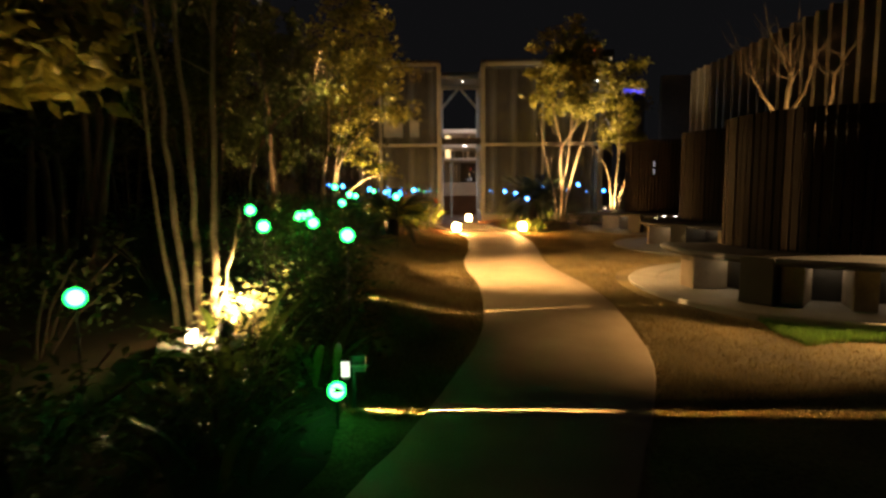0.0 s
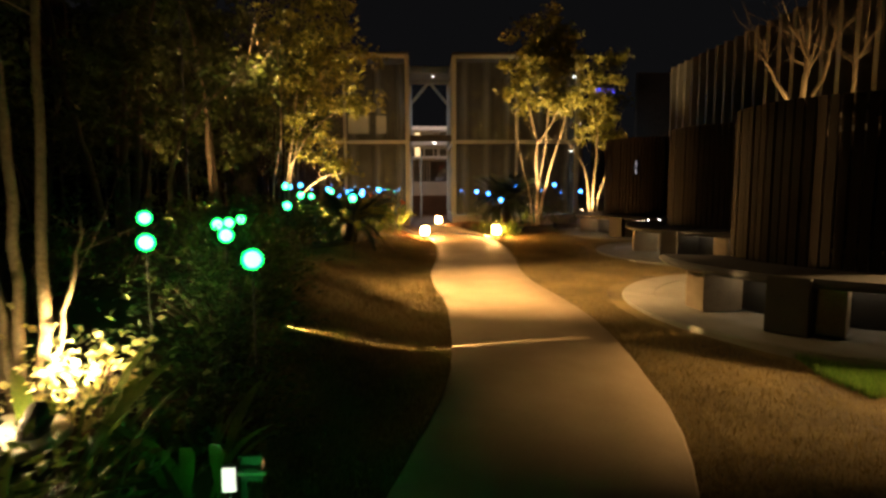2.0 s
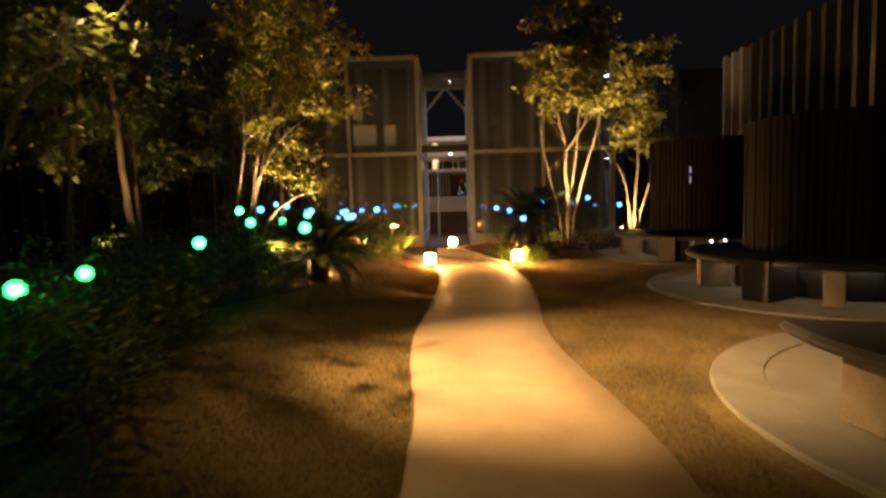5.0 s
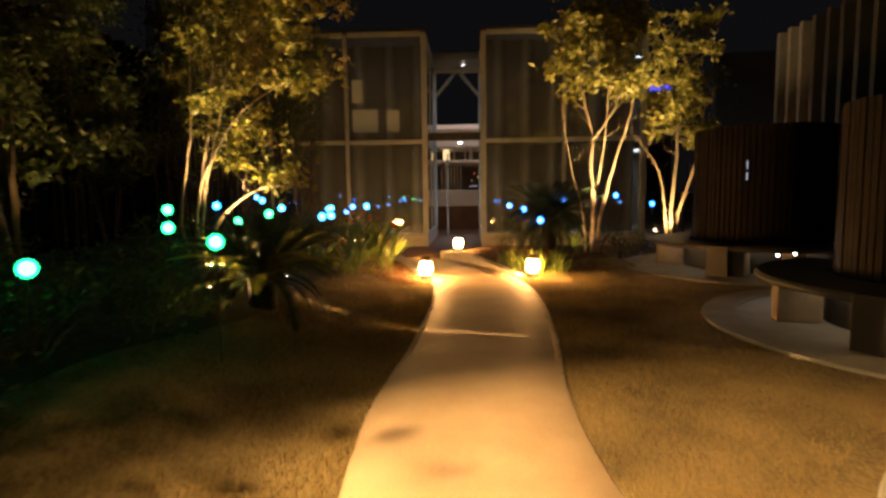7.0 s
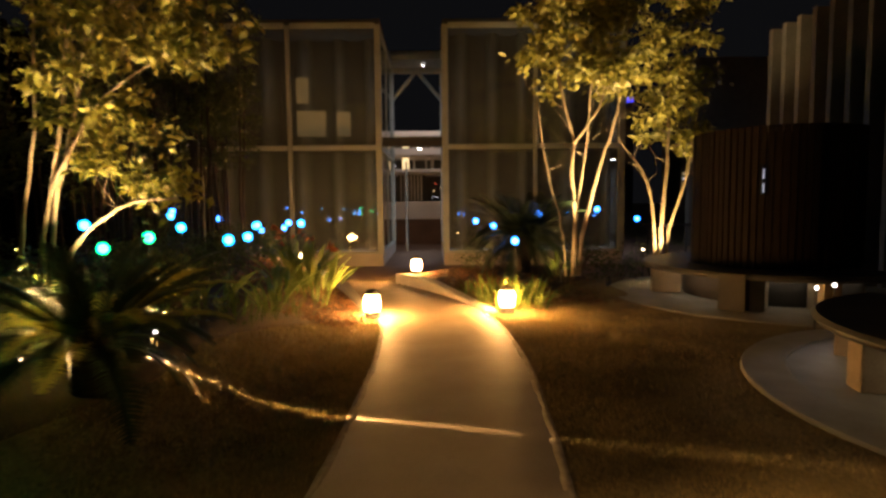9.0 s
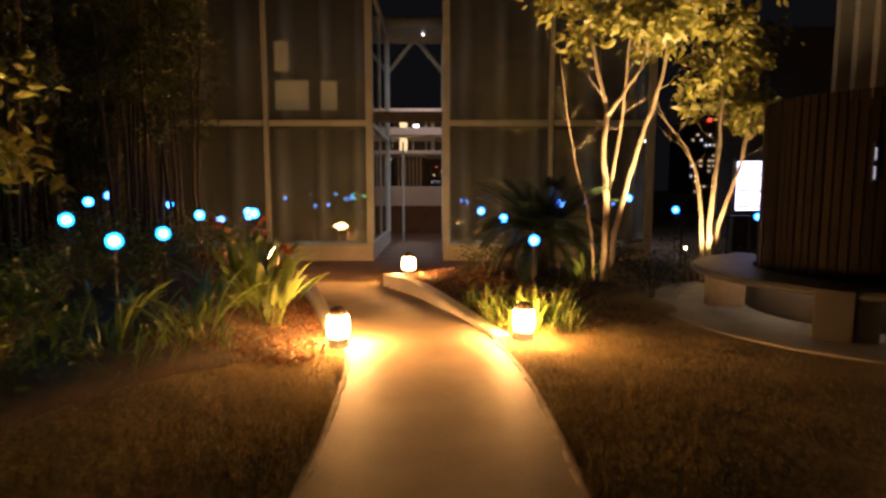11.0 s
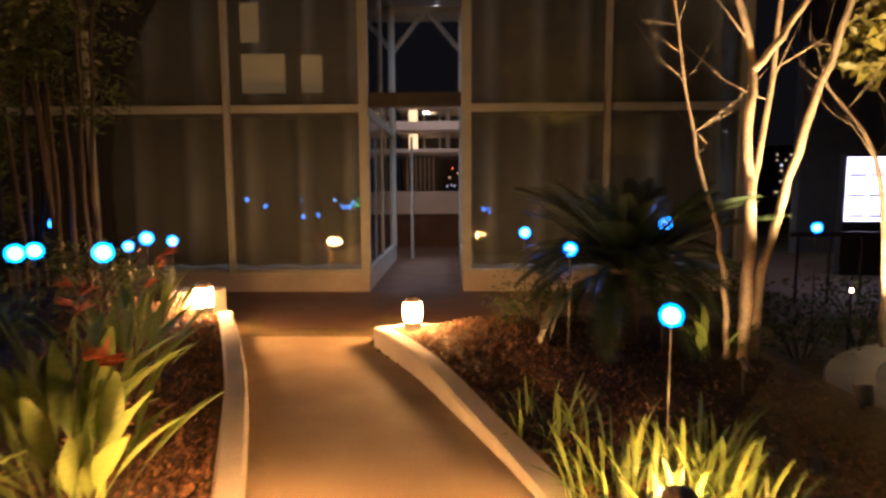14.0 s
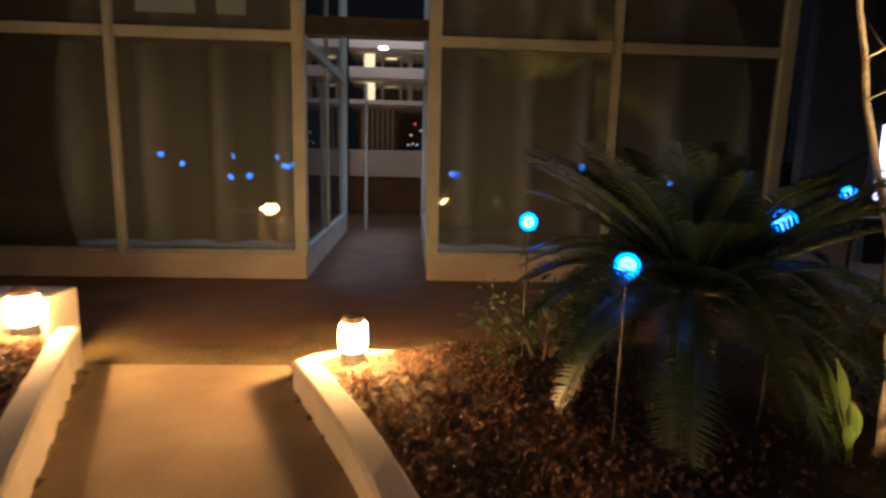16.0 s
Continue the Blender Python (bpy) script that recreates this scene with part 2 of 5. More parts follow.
def smooth01(t):
    t = max(0.0, min(1.0, t))
    return t * t * (3 - 2 * t)


# ---------------------------------------------------------------- lie of the land
FALL = [(-12, -.10), (0, -.07), (1.2, -.04), (2.25, -.01), (4.6, .08), (6.2, .15), (9.8, .18), (15.3, .18), (16.5, .13), (18.2, .02), (20, 0), (90, 0)]
LEFT_EDGE = [(-6, -1.9), (0.5, -1.0), (2.3, -.24), (3.14, .08), (4.65, .47), (5.6, .54), (6.9, .54), (7.8, .43), (8.8, .39), (10.3, .52), (12.2, .56), (13.5, .50), (14.2, .38), (14.9, .17), (16.1, -.24), (17.0, -.62), (17.9, -1.01), (18.6, -1.34)]
RIGHT_EDGE = [(-6, -.6), (0.5, .3), (2.3, 1.03), (3.2, 1.42), (3.96, 1.69), (4.8, 1.80), (5.5, 1.86), (6.3, 1.86), (6.9, 1.82), (7.5, 1.74), (8.4, 1.66), (9.2, 1.67), (10.4, 1.79), (11.9, 1.89), (13.0, 1.88), (13.6, 1.84), (14.2, 1.74), (15, 1.50), (15.7, 1.25), (16.8, .87), (18.0, .36), (18.6, .12)]


def along(table, y):
    return float(np.interp(y, [a for a, b in table], [b for a, b in table]))


def eased(table, y):
    return sum(along(table, y + d) for d in (-0.3, -0.15, 0, 0.15, 0.3)) / 5


DRUMS = [(4.55, 6.60, 2.10), (5.70, 10.90, 2.32), (6.00, 15.50, 2.50)]


def path_z(y):
    return eased(FALL, y)


def land(x, y):
    """Height of lawn and beds."""
    g = eased(FALL, y)
    lo, hi = eased(LEFT_EDGE, min(y, 18.4)), eased(RIGHT_EDGE, min(y, 18.4))
    z = g - 0.015
    if y < 18.45:
        fade = 1 - smooth01((y - 18.25) / 0.15)
        if x < lo:
            z += 0.30 * smooth01((lo - x - 0.15) / 1.5)
            z += (max(0.0, 0.24 + 0.10 * smooth01((y - 16) / 2) - g) * smooth01((y - 14.2) / 1.0) * smooth01((lo - x - 0.02) / 0.15)) * fade
            z = z * fade + (1 - fade) * (g - 0.015)
        if x > hi:
            bed = smooth01((y - 14.3) / 1.0) * (1 - smooth01((x - 3.6) / 0.6))
            z += max(0.0, 0.19 - g) * bed * smooth01((x - hi - 0.02) / 0.15) * fade
            z += 0.12 * bed * smooth01((x - hi - 0.4) / 0.9) * smooth01((y - 15.2) / 0.8) * fade
    return z + 0.012 * noise.noise((x * 1.1, y * 1.1, 0.3)) * (1 if x < lo or x > hi else 0)


def spaced(lo, hi, step):
    n = round((hi - lo) / step)
    return [lo + (hi - lo) * i / n for i in range(n + 1)]


xs = [-400, -120, -40, -15] + spaced(-8, 9, 0.125) + [15, 40, 120, 400]
ys = [-400, -120, -40, -15] + spaced(-6, 19, 0.125) + [21, 26, 40, 120, 400]
gv = [(x, y, land(x, y) if -8 <= x <= 9 and -6 <= y <= 19 else eased(FALL, max(-11, min(60, y))) - 0.015) for y in ys for x in xs]
gf = [(j * len(xs) + i, j * len(xs) + i + 1, (j + 1) * len(xs) + i + 1, (j + 1) * len(xs) + i) for j in range(len(ys) - 1) for i in range(len(xs) - 1)]
tagged(raw("ground", gv, gf, LAWN, smooth=True), "dry golden-brown lawn of the garden at night", "lawn", kind="structure")

# planted beds: dark soil a little above the lawn
BED_LEFT = [(-6, -2.6), (0.5, -1.3), (2.3, -.42), (3.2, -.40), (4.6, -.62), (5.9, -.98), (7.5, -1.45), (8.6, -1.5), (9.3, -1.35), (9.8, -1.0), (10.8, -.72), (12.0, -.80), (13.0, -.42), (13.7, .0), (14.3, .10), (14.9, -.06), (16.1, -.47), (17.0, -.85), (17.9, -1.24), (18.36, -1.46)]
bv, bf = [], []
cols = [0, 0.05, 0.15, 0.3, 0.5, 0.75, 1.05, 1.4, 1.8, 2.3, 2.9, 3.6, 4.6, 5.9]
bys = spaced(-6, 18.34, 0.12)
for y in bys:
    x0 = eased(BED_LEFT, y) + (0.05 if y < 14.2 else 0.008) * noise.noise((y * 2.2, 4.1, 0))
    for q, c in enumerate(cols):
        x = max(x0 - c, -6.55)
        bv.append((x, y, land(x, y) + (0.0 if q == 0 else 0.018 + 0.012 * noise.noise((x * 4, y * 4, 2.0)))))
bf = [(j * len(cols) + i, (j + 1) * len(cols) + i, (j + 1) * len(cols) + i + 1, j * len(cols) + i + 1) for j in range(len(bys) - 1) for i in range(len(cols) - 1)]
tagged(raw("planting_bed_1", bv, [tuple(reversed(q)) for q in bf], SOIL, smooth=True), "dark mounded soil of the long planting bed", "soil", kind="structure")
bv, bf = [], []
bys = spaced(14.75, 18.34, 0.12)
for y in bys:
    x0 = eased(RIGHT_EDGE, y) + 0.18
    x1 = max(x0 + 0.06, min(3.75, 2.35 + (y - 15.0) * 0.8) + 0.06 * noise.noise((y * 2.2, 9.1, 0)))
    for q in range(13):
        x = x0 + (x1 - x0) * q / 12
        bv.append((x, y, land(x, y) + (0.0 if q == 12 else 0.018 + 0.012 * noise.noise((x * 4, y * 4, 2.0)))))
bf = [(j * 13 + i, j * 13 + i + 1, (j + 1) * 13 + i + 1, (j + 1) * 13 + i) for j in range(len(bys) - 1) for i in range(12)]
tagged(raw("planting_bed_2", bv, bf, SOIL, smooth=True), "dark soil of the bed behind the kerb", "soil", kind="structure")

# the winding path, with a rounded rim
pv, pf = [], []
rows_y = spaced(-6, 18.5, 0.1)
for y in rows_y:
    lo, hi, z = eased(LEFT_EDGE, y), eased(RIGHT_EDGE, y), path_z(y)
    lo -= 0.012 * noise.noise((y * 5, 1.7, 0))
    hi += 0.012 * noise.noise((y * 5, 7.7, 0))
    tuck = 0.06 * smooth01((y - 14.3) / 0.4)
    lo, hi = lo - tuck, hi + tuck
    for k, (s, dz) in enumerate([(0, -0.12), (0, -0.012), (0.012, 0.0), (0.25, 0.004), (0.5, 0.006), (0.75, 0.004), (0.988, 0.0), (1, -0.012), (1, -0.12)]):
        pv.append((lo + (hi - lo) * s, y, z + dz))
for j in range(len(rows_y) - 1):
    for k in range(8):
        a = j * 9 + k
        pf.append((a, a + 1, a + 10, a + 9))
tagged(raw("path", pv, pf, CONCRETE, smooth=True), "winding sand-coloured concrete garden path", "path", kind="structure")

# worn pale mortar rim along both edges of the path
def rim(name, table, side):
    v, f = [], []
    ys_ = spaced(8.4, 14.25, 0.05)
    for y in ys_:
        x, z = eased(table, y), path_z(y)
        fade = smooth01((y - 8.4) / 1.8)
        w = 0.012 + 0.022 * fade + 0.022 * fade * noise.noise((y * 6.0, 3.0 * side, 0.4))
        h = -0.012 + fade * 0.014 + 0.005 * fade * noise.noise((y * 11.0, 5.0 * side, 1.4))
        for o, dz in ((-0.5 * w, -0.03), (-0.35 * w, h * 0.8), (0.3 * w, h), (w, h * 0.3), (1.15 * w, -0.03)):
            v.append((x - side * o, y, z + dz + 0.003 * noise.noise((y * 40, o * 60, 2.2))))
    for j in range(len(ys_) - 1):
        for k in range(4):
            a = j * 5 + k
            q = (a, a + 5, a + 6, a + 1)
            f.append(q if side > 0 else tuple(reversed(q)))
    tagged(raw(name, v, f, RIM, smooth=True), "rough worn mortar rim of the path", "path edging", kind="structure")


rim("path_edging_1", LEFT_EDGE, -1)
rim("path_edging_2", RIGHT_EDGE, 1)

# plaza in front of the glass boxes: slabs laid with open joints
plaza = tagged(obj("pavement", boxed(-9, 9.5, 18.42, 36, -0.10, -0.004), PLAZA), "dark brown paved forecourt before the glass building", "pavement", kind="structure")


# ---------------------------------------------------------------- kerbs
def sweep(name, pts, tops, width, label):
    """A concrete kerb with rounded upper edges along plan points."""
    verts, faces = [], []
    pts = [Vector((x, y, 0)) for x, y in pts]
    for i, p in enumerate(pts):
        d = (pts[min(i + 1, len(pts) - 1)] - pts[max(i - 1, 0)]).normalized()
        s = Vector((d.y, -d.x, 0))
        z = tops[i]
        for k, (o, h) in enumerate([(0, -0.25), (0, z - 0.02), (0.02, z), (width - 0.02, z), (width, z - 0.02), (width, -0.25)]):
            wob = 0.004 * noise.noise((p.x * 6, p.y * 6, k))
            v = p + s * (o + wob)
            verts.append((v.x, v.y, h + wob))
    for i in range(len(pts) - 1):
        for k in range(5):
            a = i * 6 + k
            faces.append((a, a + 6, a + 7, a + 1))
    n = len(pts) * 6
    faces += [(0, 1, 2, 3, 4, 5), (n - 1, n - 2, n - 3, n - 4, n - 5, n - 6)]
    return tagged(raw(name, verts, faces, KERBSTONE), label, "kerb", kind="structure")


ky = spaced(14.3, 18.5, 0.15)
kry = [y for y in ky if y < 18.1]
kr = [(eased(RIGHT_EDGE, y) + 0.005, y) for y in kry]
sweep("kerb_1", kr + [(0.42, 18.26), (0.62, 18.36), (1.4, 18.36), (3.4, 18.36)], [max(path_z(y) + 0.03 + 0.17 * smooth01((y - 14.3) / 3.2), 0) for y in kry] + [0.2, 0.2, 0.2, 0.2], 0.17, "pale concrete kerb edging the planting bed")
kl = [(eased(LEFT_EDGE, y) - 0.005, y) for y in ky]
sweep("kerb_2", list(reversed([(x - 0.0, y) for x, y in kl])), list(reversed([max(path_z(y) + 0.03 + 0.27 * smooth01((y - 14.3) / 3.2), 0) for y in ky])), 0.15, "pale concrete kerb curving along the path")
tagged(obj("kerb_3", boxed(-2.05, -1.49, 18.5, 18.88, -0.1, 0.52, bevel=0.02), KERBSTONE), "pale concrete end block of the kerb", "kerb", kind="structure")

# uneven cobbles where the path meets the forecourt
cob = None
crg = random.Random(9)
for i in range(15):
    x = -1.22 + i * 0.105 + crg.uniform(-0.01, 0.01)
    m = pose(x, 18.50 + crg.uniform(-0.025, 0.025), 0.0, crg.uniform(-6, 6), crg.uniform(-6, 6), crg.uniform(-15, 15)) @ Matrix.Diagonal((crg.uniform(0.8, 1.1), crg.uniform(0.8, 1.2), crg.uniform(0.7, 1.3), 1))
    if cob is None:
        first = part("cobble", boxed(-0.046, 0.046, -0.04, 0.04, -0.03, 0.014, bevel=0.008), COBBLE, plaza)
        cob = first.data
        first.matrix_basis = m
    else:
        share("cobble", cob, plaza, m)

# ---------------------------------------------------------------- glass boxes either side of the passage
FACE, BACK = 21.56, 25.9


def glass_box(name, xs, label, inner):
    """Steel-framed glazed box on a plinth; xs: the lines of its posts, inner: the post beside the passage."""
    b = tagged(new(name), label, "building", kind="structure")
    x0, x1 = min(xs), max(xs)
    part("plinth", boxed(x0 - 0.06, x1 + 0.06, FACE - 0.06, BACK + 0.06, -0.02, 0.30, bevel=0.01), PLINTH, b)
    for x in xs:
        w = 0.075 if x in (x0, x1) else 0.04
        part("post", boxed(x - w, x + w, FACE - 0.07, FACE + 0.07, 0.30, 5.86, bevel=0.008), STEEL, b)
        part("post", boxed(x - w, x + w, BACK - 0.07, BACK + 0.07, 0.30, 5.86), STEEL, b)
    for z0, z1 in ((0.302, 0.36), (2.87, 2.99), (5.80, 5.92)):
        for y in (FACE, BACK):
            for a, c in zip(xs, xs[1:]):
                part("beam", boxed(a + 0.076, c - 0.076, y - 0.05, y + 0.05, z0, z1, bevel=0.006), STEEL, b)
        for x in (x0, x1):
            part("beam", boxed(x - 0.05, x + 0.05, FACE + 0.072, BACK - 0.072, z0, z1), STEEL, b)
    for a, c in zip(xs, xs[1:]):
        for z0, z1 in ((0.36, 2.87), (2.99, 5.80)):
            part("pane", boxed(a + 0.06, c - 0.06, FACE - 0.008, FACE + 0.008, z0, z1), PANE, b).visible_shadow = False
    for x in (x0, x1):
        for y in ((FACE + BACK) / 2,):
            part("post", boxed(x - 0.035, x + 0.035, y - 0.035, y + 0.035, 0.36, 5.80), STEEL, b)
            for y0, y1 in ((FACE + 0.07, y - 0.035), (y + 0.035, BACK - 0.07)):
                for z0, z1 in ((0.36, 2.87), (2.99, 5.80)):
                    part("pane", boxed(x - 0.008, x + 0.008, y0, y1, z0, z1), CLEAR if x == inner else PANE, b).visible_shadow = False
    part("rear_wall", boxed(x0 + 0.1, x1 - 0.1, BACK - 0.16, BACK - 0.06, 0.36, 5.80), REARWALL, b)
    part("roof", boxed(x0 - 0.05, x1 + 0.05, FACE - 0.04, BACK + 0.04, 5.93, 6.0), DARKSTEEL, b)
    part("floor_slab", boxed(x0 + 0.08, x1 - 0.08, FACE + 0.1, BACK - 0.17, 2.86, 2.98), DARKWALL, b)
    return b


left_box = glass_box("glass_box_1", [-6.84, -4.64, -2.44, -0.25], "two-storey glazed box with pale steel frame, dim inside", -0.25)
right_box = glass_box("glass_box_2", [1.38, 3.61, 5.75], "two-storey glazed box with pale steel frame and plinth", 1.38)


def sheer(name, folds):
    """Thin grey fabric; the soft pale bands of its folds are put into the colour."""
    m = bpy.data.materials.new(name)
    m.use_nodes = True
    n, l = m.node_tree.nodes, m.node_tree.links
    co, sep, mr, ramp = n.new("ShaderNodeTexCoord"), n.new("ShaderNodeSeparateXYZ"), n.new("ShaderNodeMapRange"), n.new("ShaderNodeValToRGB")
    l.new(co.outputs["Object"], sep.inputs[0])
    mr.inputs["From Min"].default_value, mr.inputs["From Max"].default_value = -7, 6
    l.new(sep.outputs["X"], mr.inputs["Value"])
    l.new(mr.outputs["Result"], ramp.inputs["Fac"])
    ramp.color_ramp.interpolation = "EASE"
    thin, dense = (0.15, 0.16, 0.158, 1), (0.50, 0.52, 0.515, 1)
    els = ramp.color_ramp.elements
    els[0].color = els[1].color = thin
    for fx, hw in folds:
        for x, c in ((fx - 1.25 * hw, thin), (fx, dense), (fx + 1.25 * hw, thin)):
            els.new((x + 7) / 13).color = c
    p = n["Principled BSDF"]
    p.inputs["Roughness"].default_value = 0.9
    l.new(ramp.outputs["Color"], p.inputs["Base Color"])
    tr, mx = n.new("ShaderNodeBsdfTranslucent"), n.new("ShaderNodeMixShader")
    l.new(ramp.outputs["Color"], tr.inputs["Color"])
    mx.inputs[0].default_value = 0.5
    l.new(p.outputs["BSDF"], mx.inputs[1])
    l.new(tr.outputs["BSDF"], mx.inputs[2])
    l.new(mx.outputs["Shader"], n["Material Output"].inputs["Surface"])
    return m


def curtain(parent, x0, x1, z0, z1, folds, back):
    """One continuous sheer curtain whose gathered folds bulge softly towards the glass; folds: (x, half width)."""
    v, f = [], []
    n = int((x1 - x0) / 0.03)
    for z in (z0, (z0 + z1) / 2, z1):
        for i in range(n + 1):
            x = x0 + (x1 - x0) * i / n
            y = FACE + back - sum(0.30 * math.exp(-((x - fx) / hw) ** 2) for fx, hw in folds) + 0.012 * math.sin(11 * x) + 0.008 * math.sin(23 * x + z)
            v.append((x, y, z))
    for q in range(2):
        for i in range(n):
            a = q * (n + 1) + i
            f.append((a, a + 1, a + n + 2, a + n + 1))
    ob = raw("curtain", v, f, CURTAIN, parent, smooth=True)
    sol = ob.modifiers.new("thickness", "SOLIDIFY")
    sol.thickness = 0.008


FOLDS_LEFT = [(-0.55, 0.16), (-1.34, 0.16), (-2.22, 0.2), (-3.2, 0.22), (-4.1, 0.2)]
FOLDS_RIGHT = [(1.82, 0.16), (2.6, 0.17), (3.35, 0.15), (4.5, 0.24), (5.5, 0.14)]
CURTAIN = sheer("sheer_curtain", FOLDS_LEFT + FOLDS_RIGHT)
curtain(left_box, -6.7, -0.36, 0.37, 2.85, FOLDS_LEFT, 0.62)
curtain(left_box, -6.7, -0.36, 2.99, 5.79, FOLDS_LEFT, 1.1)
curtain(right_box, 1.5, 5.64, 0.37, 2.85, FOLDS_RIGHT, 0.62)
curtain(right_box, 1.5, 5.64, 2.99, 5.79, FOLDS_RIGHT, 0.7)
# self-glowing panels stand in for lit windows seen through the glass
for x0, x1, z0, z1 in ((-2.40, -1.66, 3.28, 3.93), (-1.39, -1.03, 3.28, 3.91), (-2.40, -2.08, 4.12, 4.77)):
    part("lit_panel", boxed(x0, x1, FACE + 0.60, FACE + 0.64, z0, z1, bevel=0.018), LITROOM, left_box, "glowing panel standing in for a lit window behind")

# unseen ceiling lamps added inside the boxes as a dim cool fill
for x, z, e in ((-1.9, 2.80, 34), (-4.2, 2.80, 14), (3.1, 2.80, 38), (5.0, 2.80, 36), (-1.9, 5.72, 34), (3.1, 5.72, 30), (5.0, 5.72, 24), (-4.2, 5.72, 14)):
    cl = empty("fill_lamp", x, 24.4, z, "flat unseen lamp added as dim fill inside the glazed box", "ceiling lamp", "ceiling lamps")
    part("tray", boxed(-0.3, 0.3, -0.1, 0.1, 0.005, 0.05, bevel=0.01), STEEL, cl)
    lm = lamp("fill_lamp_light", "AREA", pose(x, 24.4, z - 0.01), e, (0.84, 0.92, 1.0))
    lm.data.size = 0.5

# portal in the passage: cross beams and a pair of braces
portal = tagged(new("portal_frame"), "pale steel portal with cross beams and slanting braces", "steel frame", kind="structure")
part("cross_beam", boxed(-0.17, 1.30, FACE - 0.04, FACE + 0.08, 2.95, 3.17, bevel=0.008), DARKSTEEL, portal)
part("cross_beam", boxed(-1.0, 2.1, 26.05, 26.2, 5.72, 5.88, bevel=0.01), STEEL, portal)
part("cross_beam", boxed(-1.0, 2.1, 26.05, 26.2, 6.15, 6.34, bevel=0.01), STEEL, portal)
part("canopy", boxed(-0.6, 1.75, 26.3, 29.0, 6.36, 6.5, bevel=0.01), STEEL, portal)
for sx in (-1, 1):
    v, f = [], []
    tube_into(v, f, [(0.56 + sx * 0.05, 26.12, 5.75), (0.56 + sx * 1.18, 26.12, 4.42)], [0.06, 0.06], 8)
    raw("brace", v, f, STEEL, portal)
for x in (-0.95, 2.05):
    part("post", boxed(x - 0.07, x + 0.07, 26.05, 26.2, 0, 5.72), STEEL, portal)
part("rail_post", boxed(0.16, 0.22, 26.0, 26.06, 0, 2.9), STEEL, portal)

# upper terrace seen through the passage: white bands, lit rooms, bars
terrace = tagged(new("terrace_building"), "white terrace building with lit rooms beyond the passage", "building", kind="structure")
part("lower_band", boxed(-0.47, 7, 29.0, 29.3, 0.95, 1.62, bevel=0.01), WHITEWALL, terrace)
part("base", boxed(-0.47, 7, 29.02, 29.3, -0.05, 0.945), PLAZA, terrace)
part("band", boxed(-0.47, 7, 29.0, 29.2, 2.72, 2.84, bevel=0.01), WHITEWALL, terrace)
part("band", boxed(-0.47, 7, 29.0, 29.2, 3.36, 3.62, bevel=0.01), WHITEWALL, terrace)
part("band", boxed(-0.47, 7, 29.0, 29.2, 4.06, 4.25, bevel=0.01), WHITEWALL, terrace)
part("rear_wall", boxed(-0.47, 7, 30.9, 31.1, 1.2, 4.4), FARWALL, terrace)
for z in (2.66, 3.30, 4.0):
    part("soffit", boxed(-0.47, 7, 29.21, 30.9, z, z + 0.055), WHITEWALL, terrace)
# two storeys of rooms: lit panes, white frames round dark openings, pale piers
for z0, z1 in ((2.86, 3.28), (3.64, 3.98)):
    for x0 in (-0.12, 1.72, 3.9):
        part("lit_window", boxed(x0, x0 + 0.26, 29.32, 29.36, z0, z1, bevel=0.02), WINDOW, terrace, "warm lit window")
    for x0 in (0.30, 2.3, 4.5):
        for fx0, fx1, fz0, fz1 in ((x0, x0 + 0.52, z1 - 0.07, z1), (x0, x0 + 0.06, z0, z1 - 0.071), (x0 + 0.46, x0 + 0.52, z0, z1 - 0.071)):
            part("window_frame", boxed(fx0, fx1, 29.34, 29.4, fz0, fz1), WHITEWALL, terrace)
    for x0 in (0.96, 1.42, 3.2):
        part("pier", boxed(x0, x0 + 0.13, 29.3, 29.42, z0, z1), WHITEWALL, terrace)
    part("room_lamp", boxed(0.40, 0.66, 30.0, 30.2, z1 + 0.0, z1 + 0.015), WINDOW, terrace, "warm ceiling lamp")
for i in range(7):
    part("bar", boxed(-0.22 + 0.13 * i, -0.16 + 0.13 * i, 29.5, 29.56, 1.6, 2.64), FARBALC, terrace)
part("dark_panel", boxed(-0.3, 0.75, 29.6, 29.66, 1.6, 2.65), FARWALL, terrace)
for i in range(3):
    for q in range(2):
        part("dark_opening", boxed(-0.13 + 0.26 * i, -0.06 + 0.26 * i, 29.585, 29.597, 1.75 + 0.42 * q, 2.0 + 0.42 * q), DARKSTEEL, terrace)
for x, z, m in ((0.98, 1.74, CITYWHITE), (1.10, 1.78, CITYWHITE), (1.2, 1.75, CITYWHITE), (1.14, 2.28, CITYRED), (0.60, 2.58, CITYRED), (1.05, 2.0, WINDOW), (1.3, 2.12, WINDOW)):
    part("signal_light", boxed(x, x + 0.035, 29.68, 29.7, z, z + 0.045, bevel=0.006), m, terrace)

# city beyond the terrace, far off
city_rng = random.Random(77)
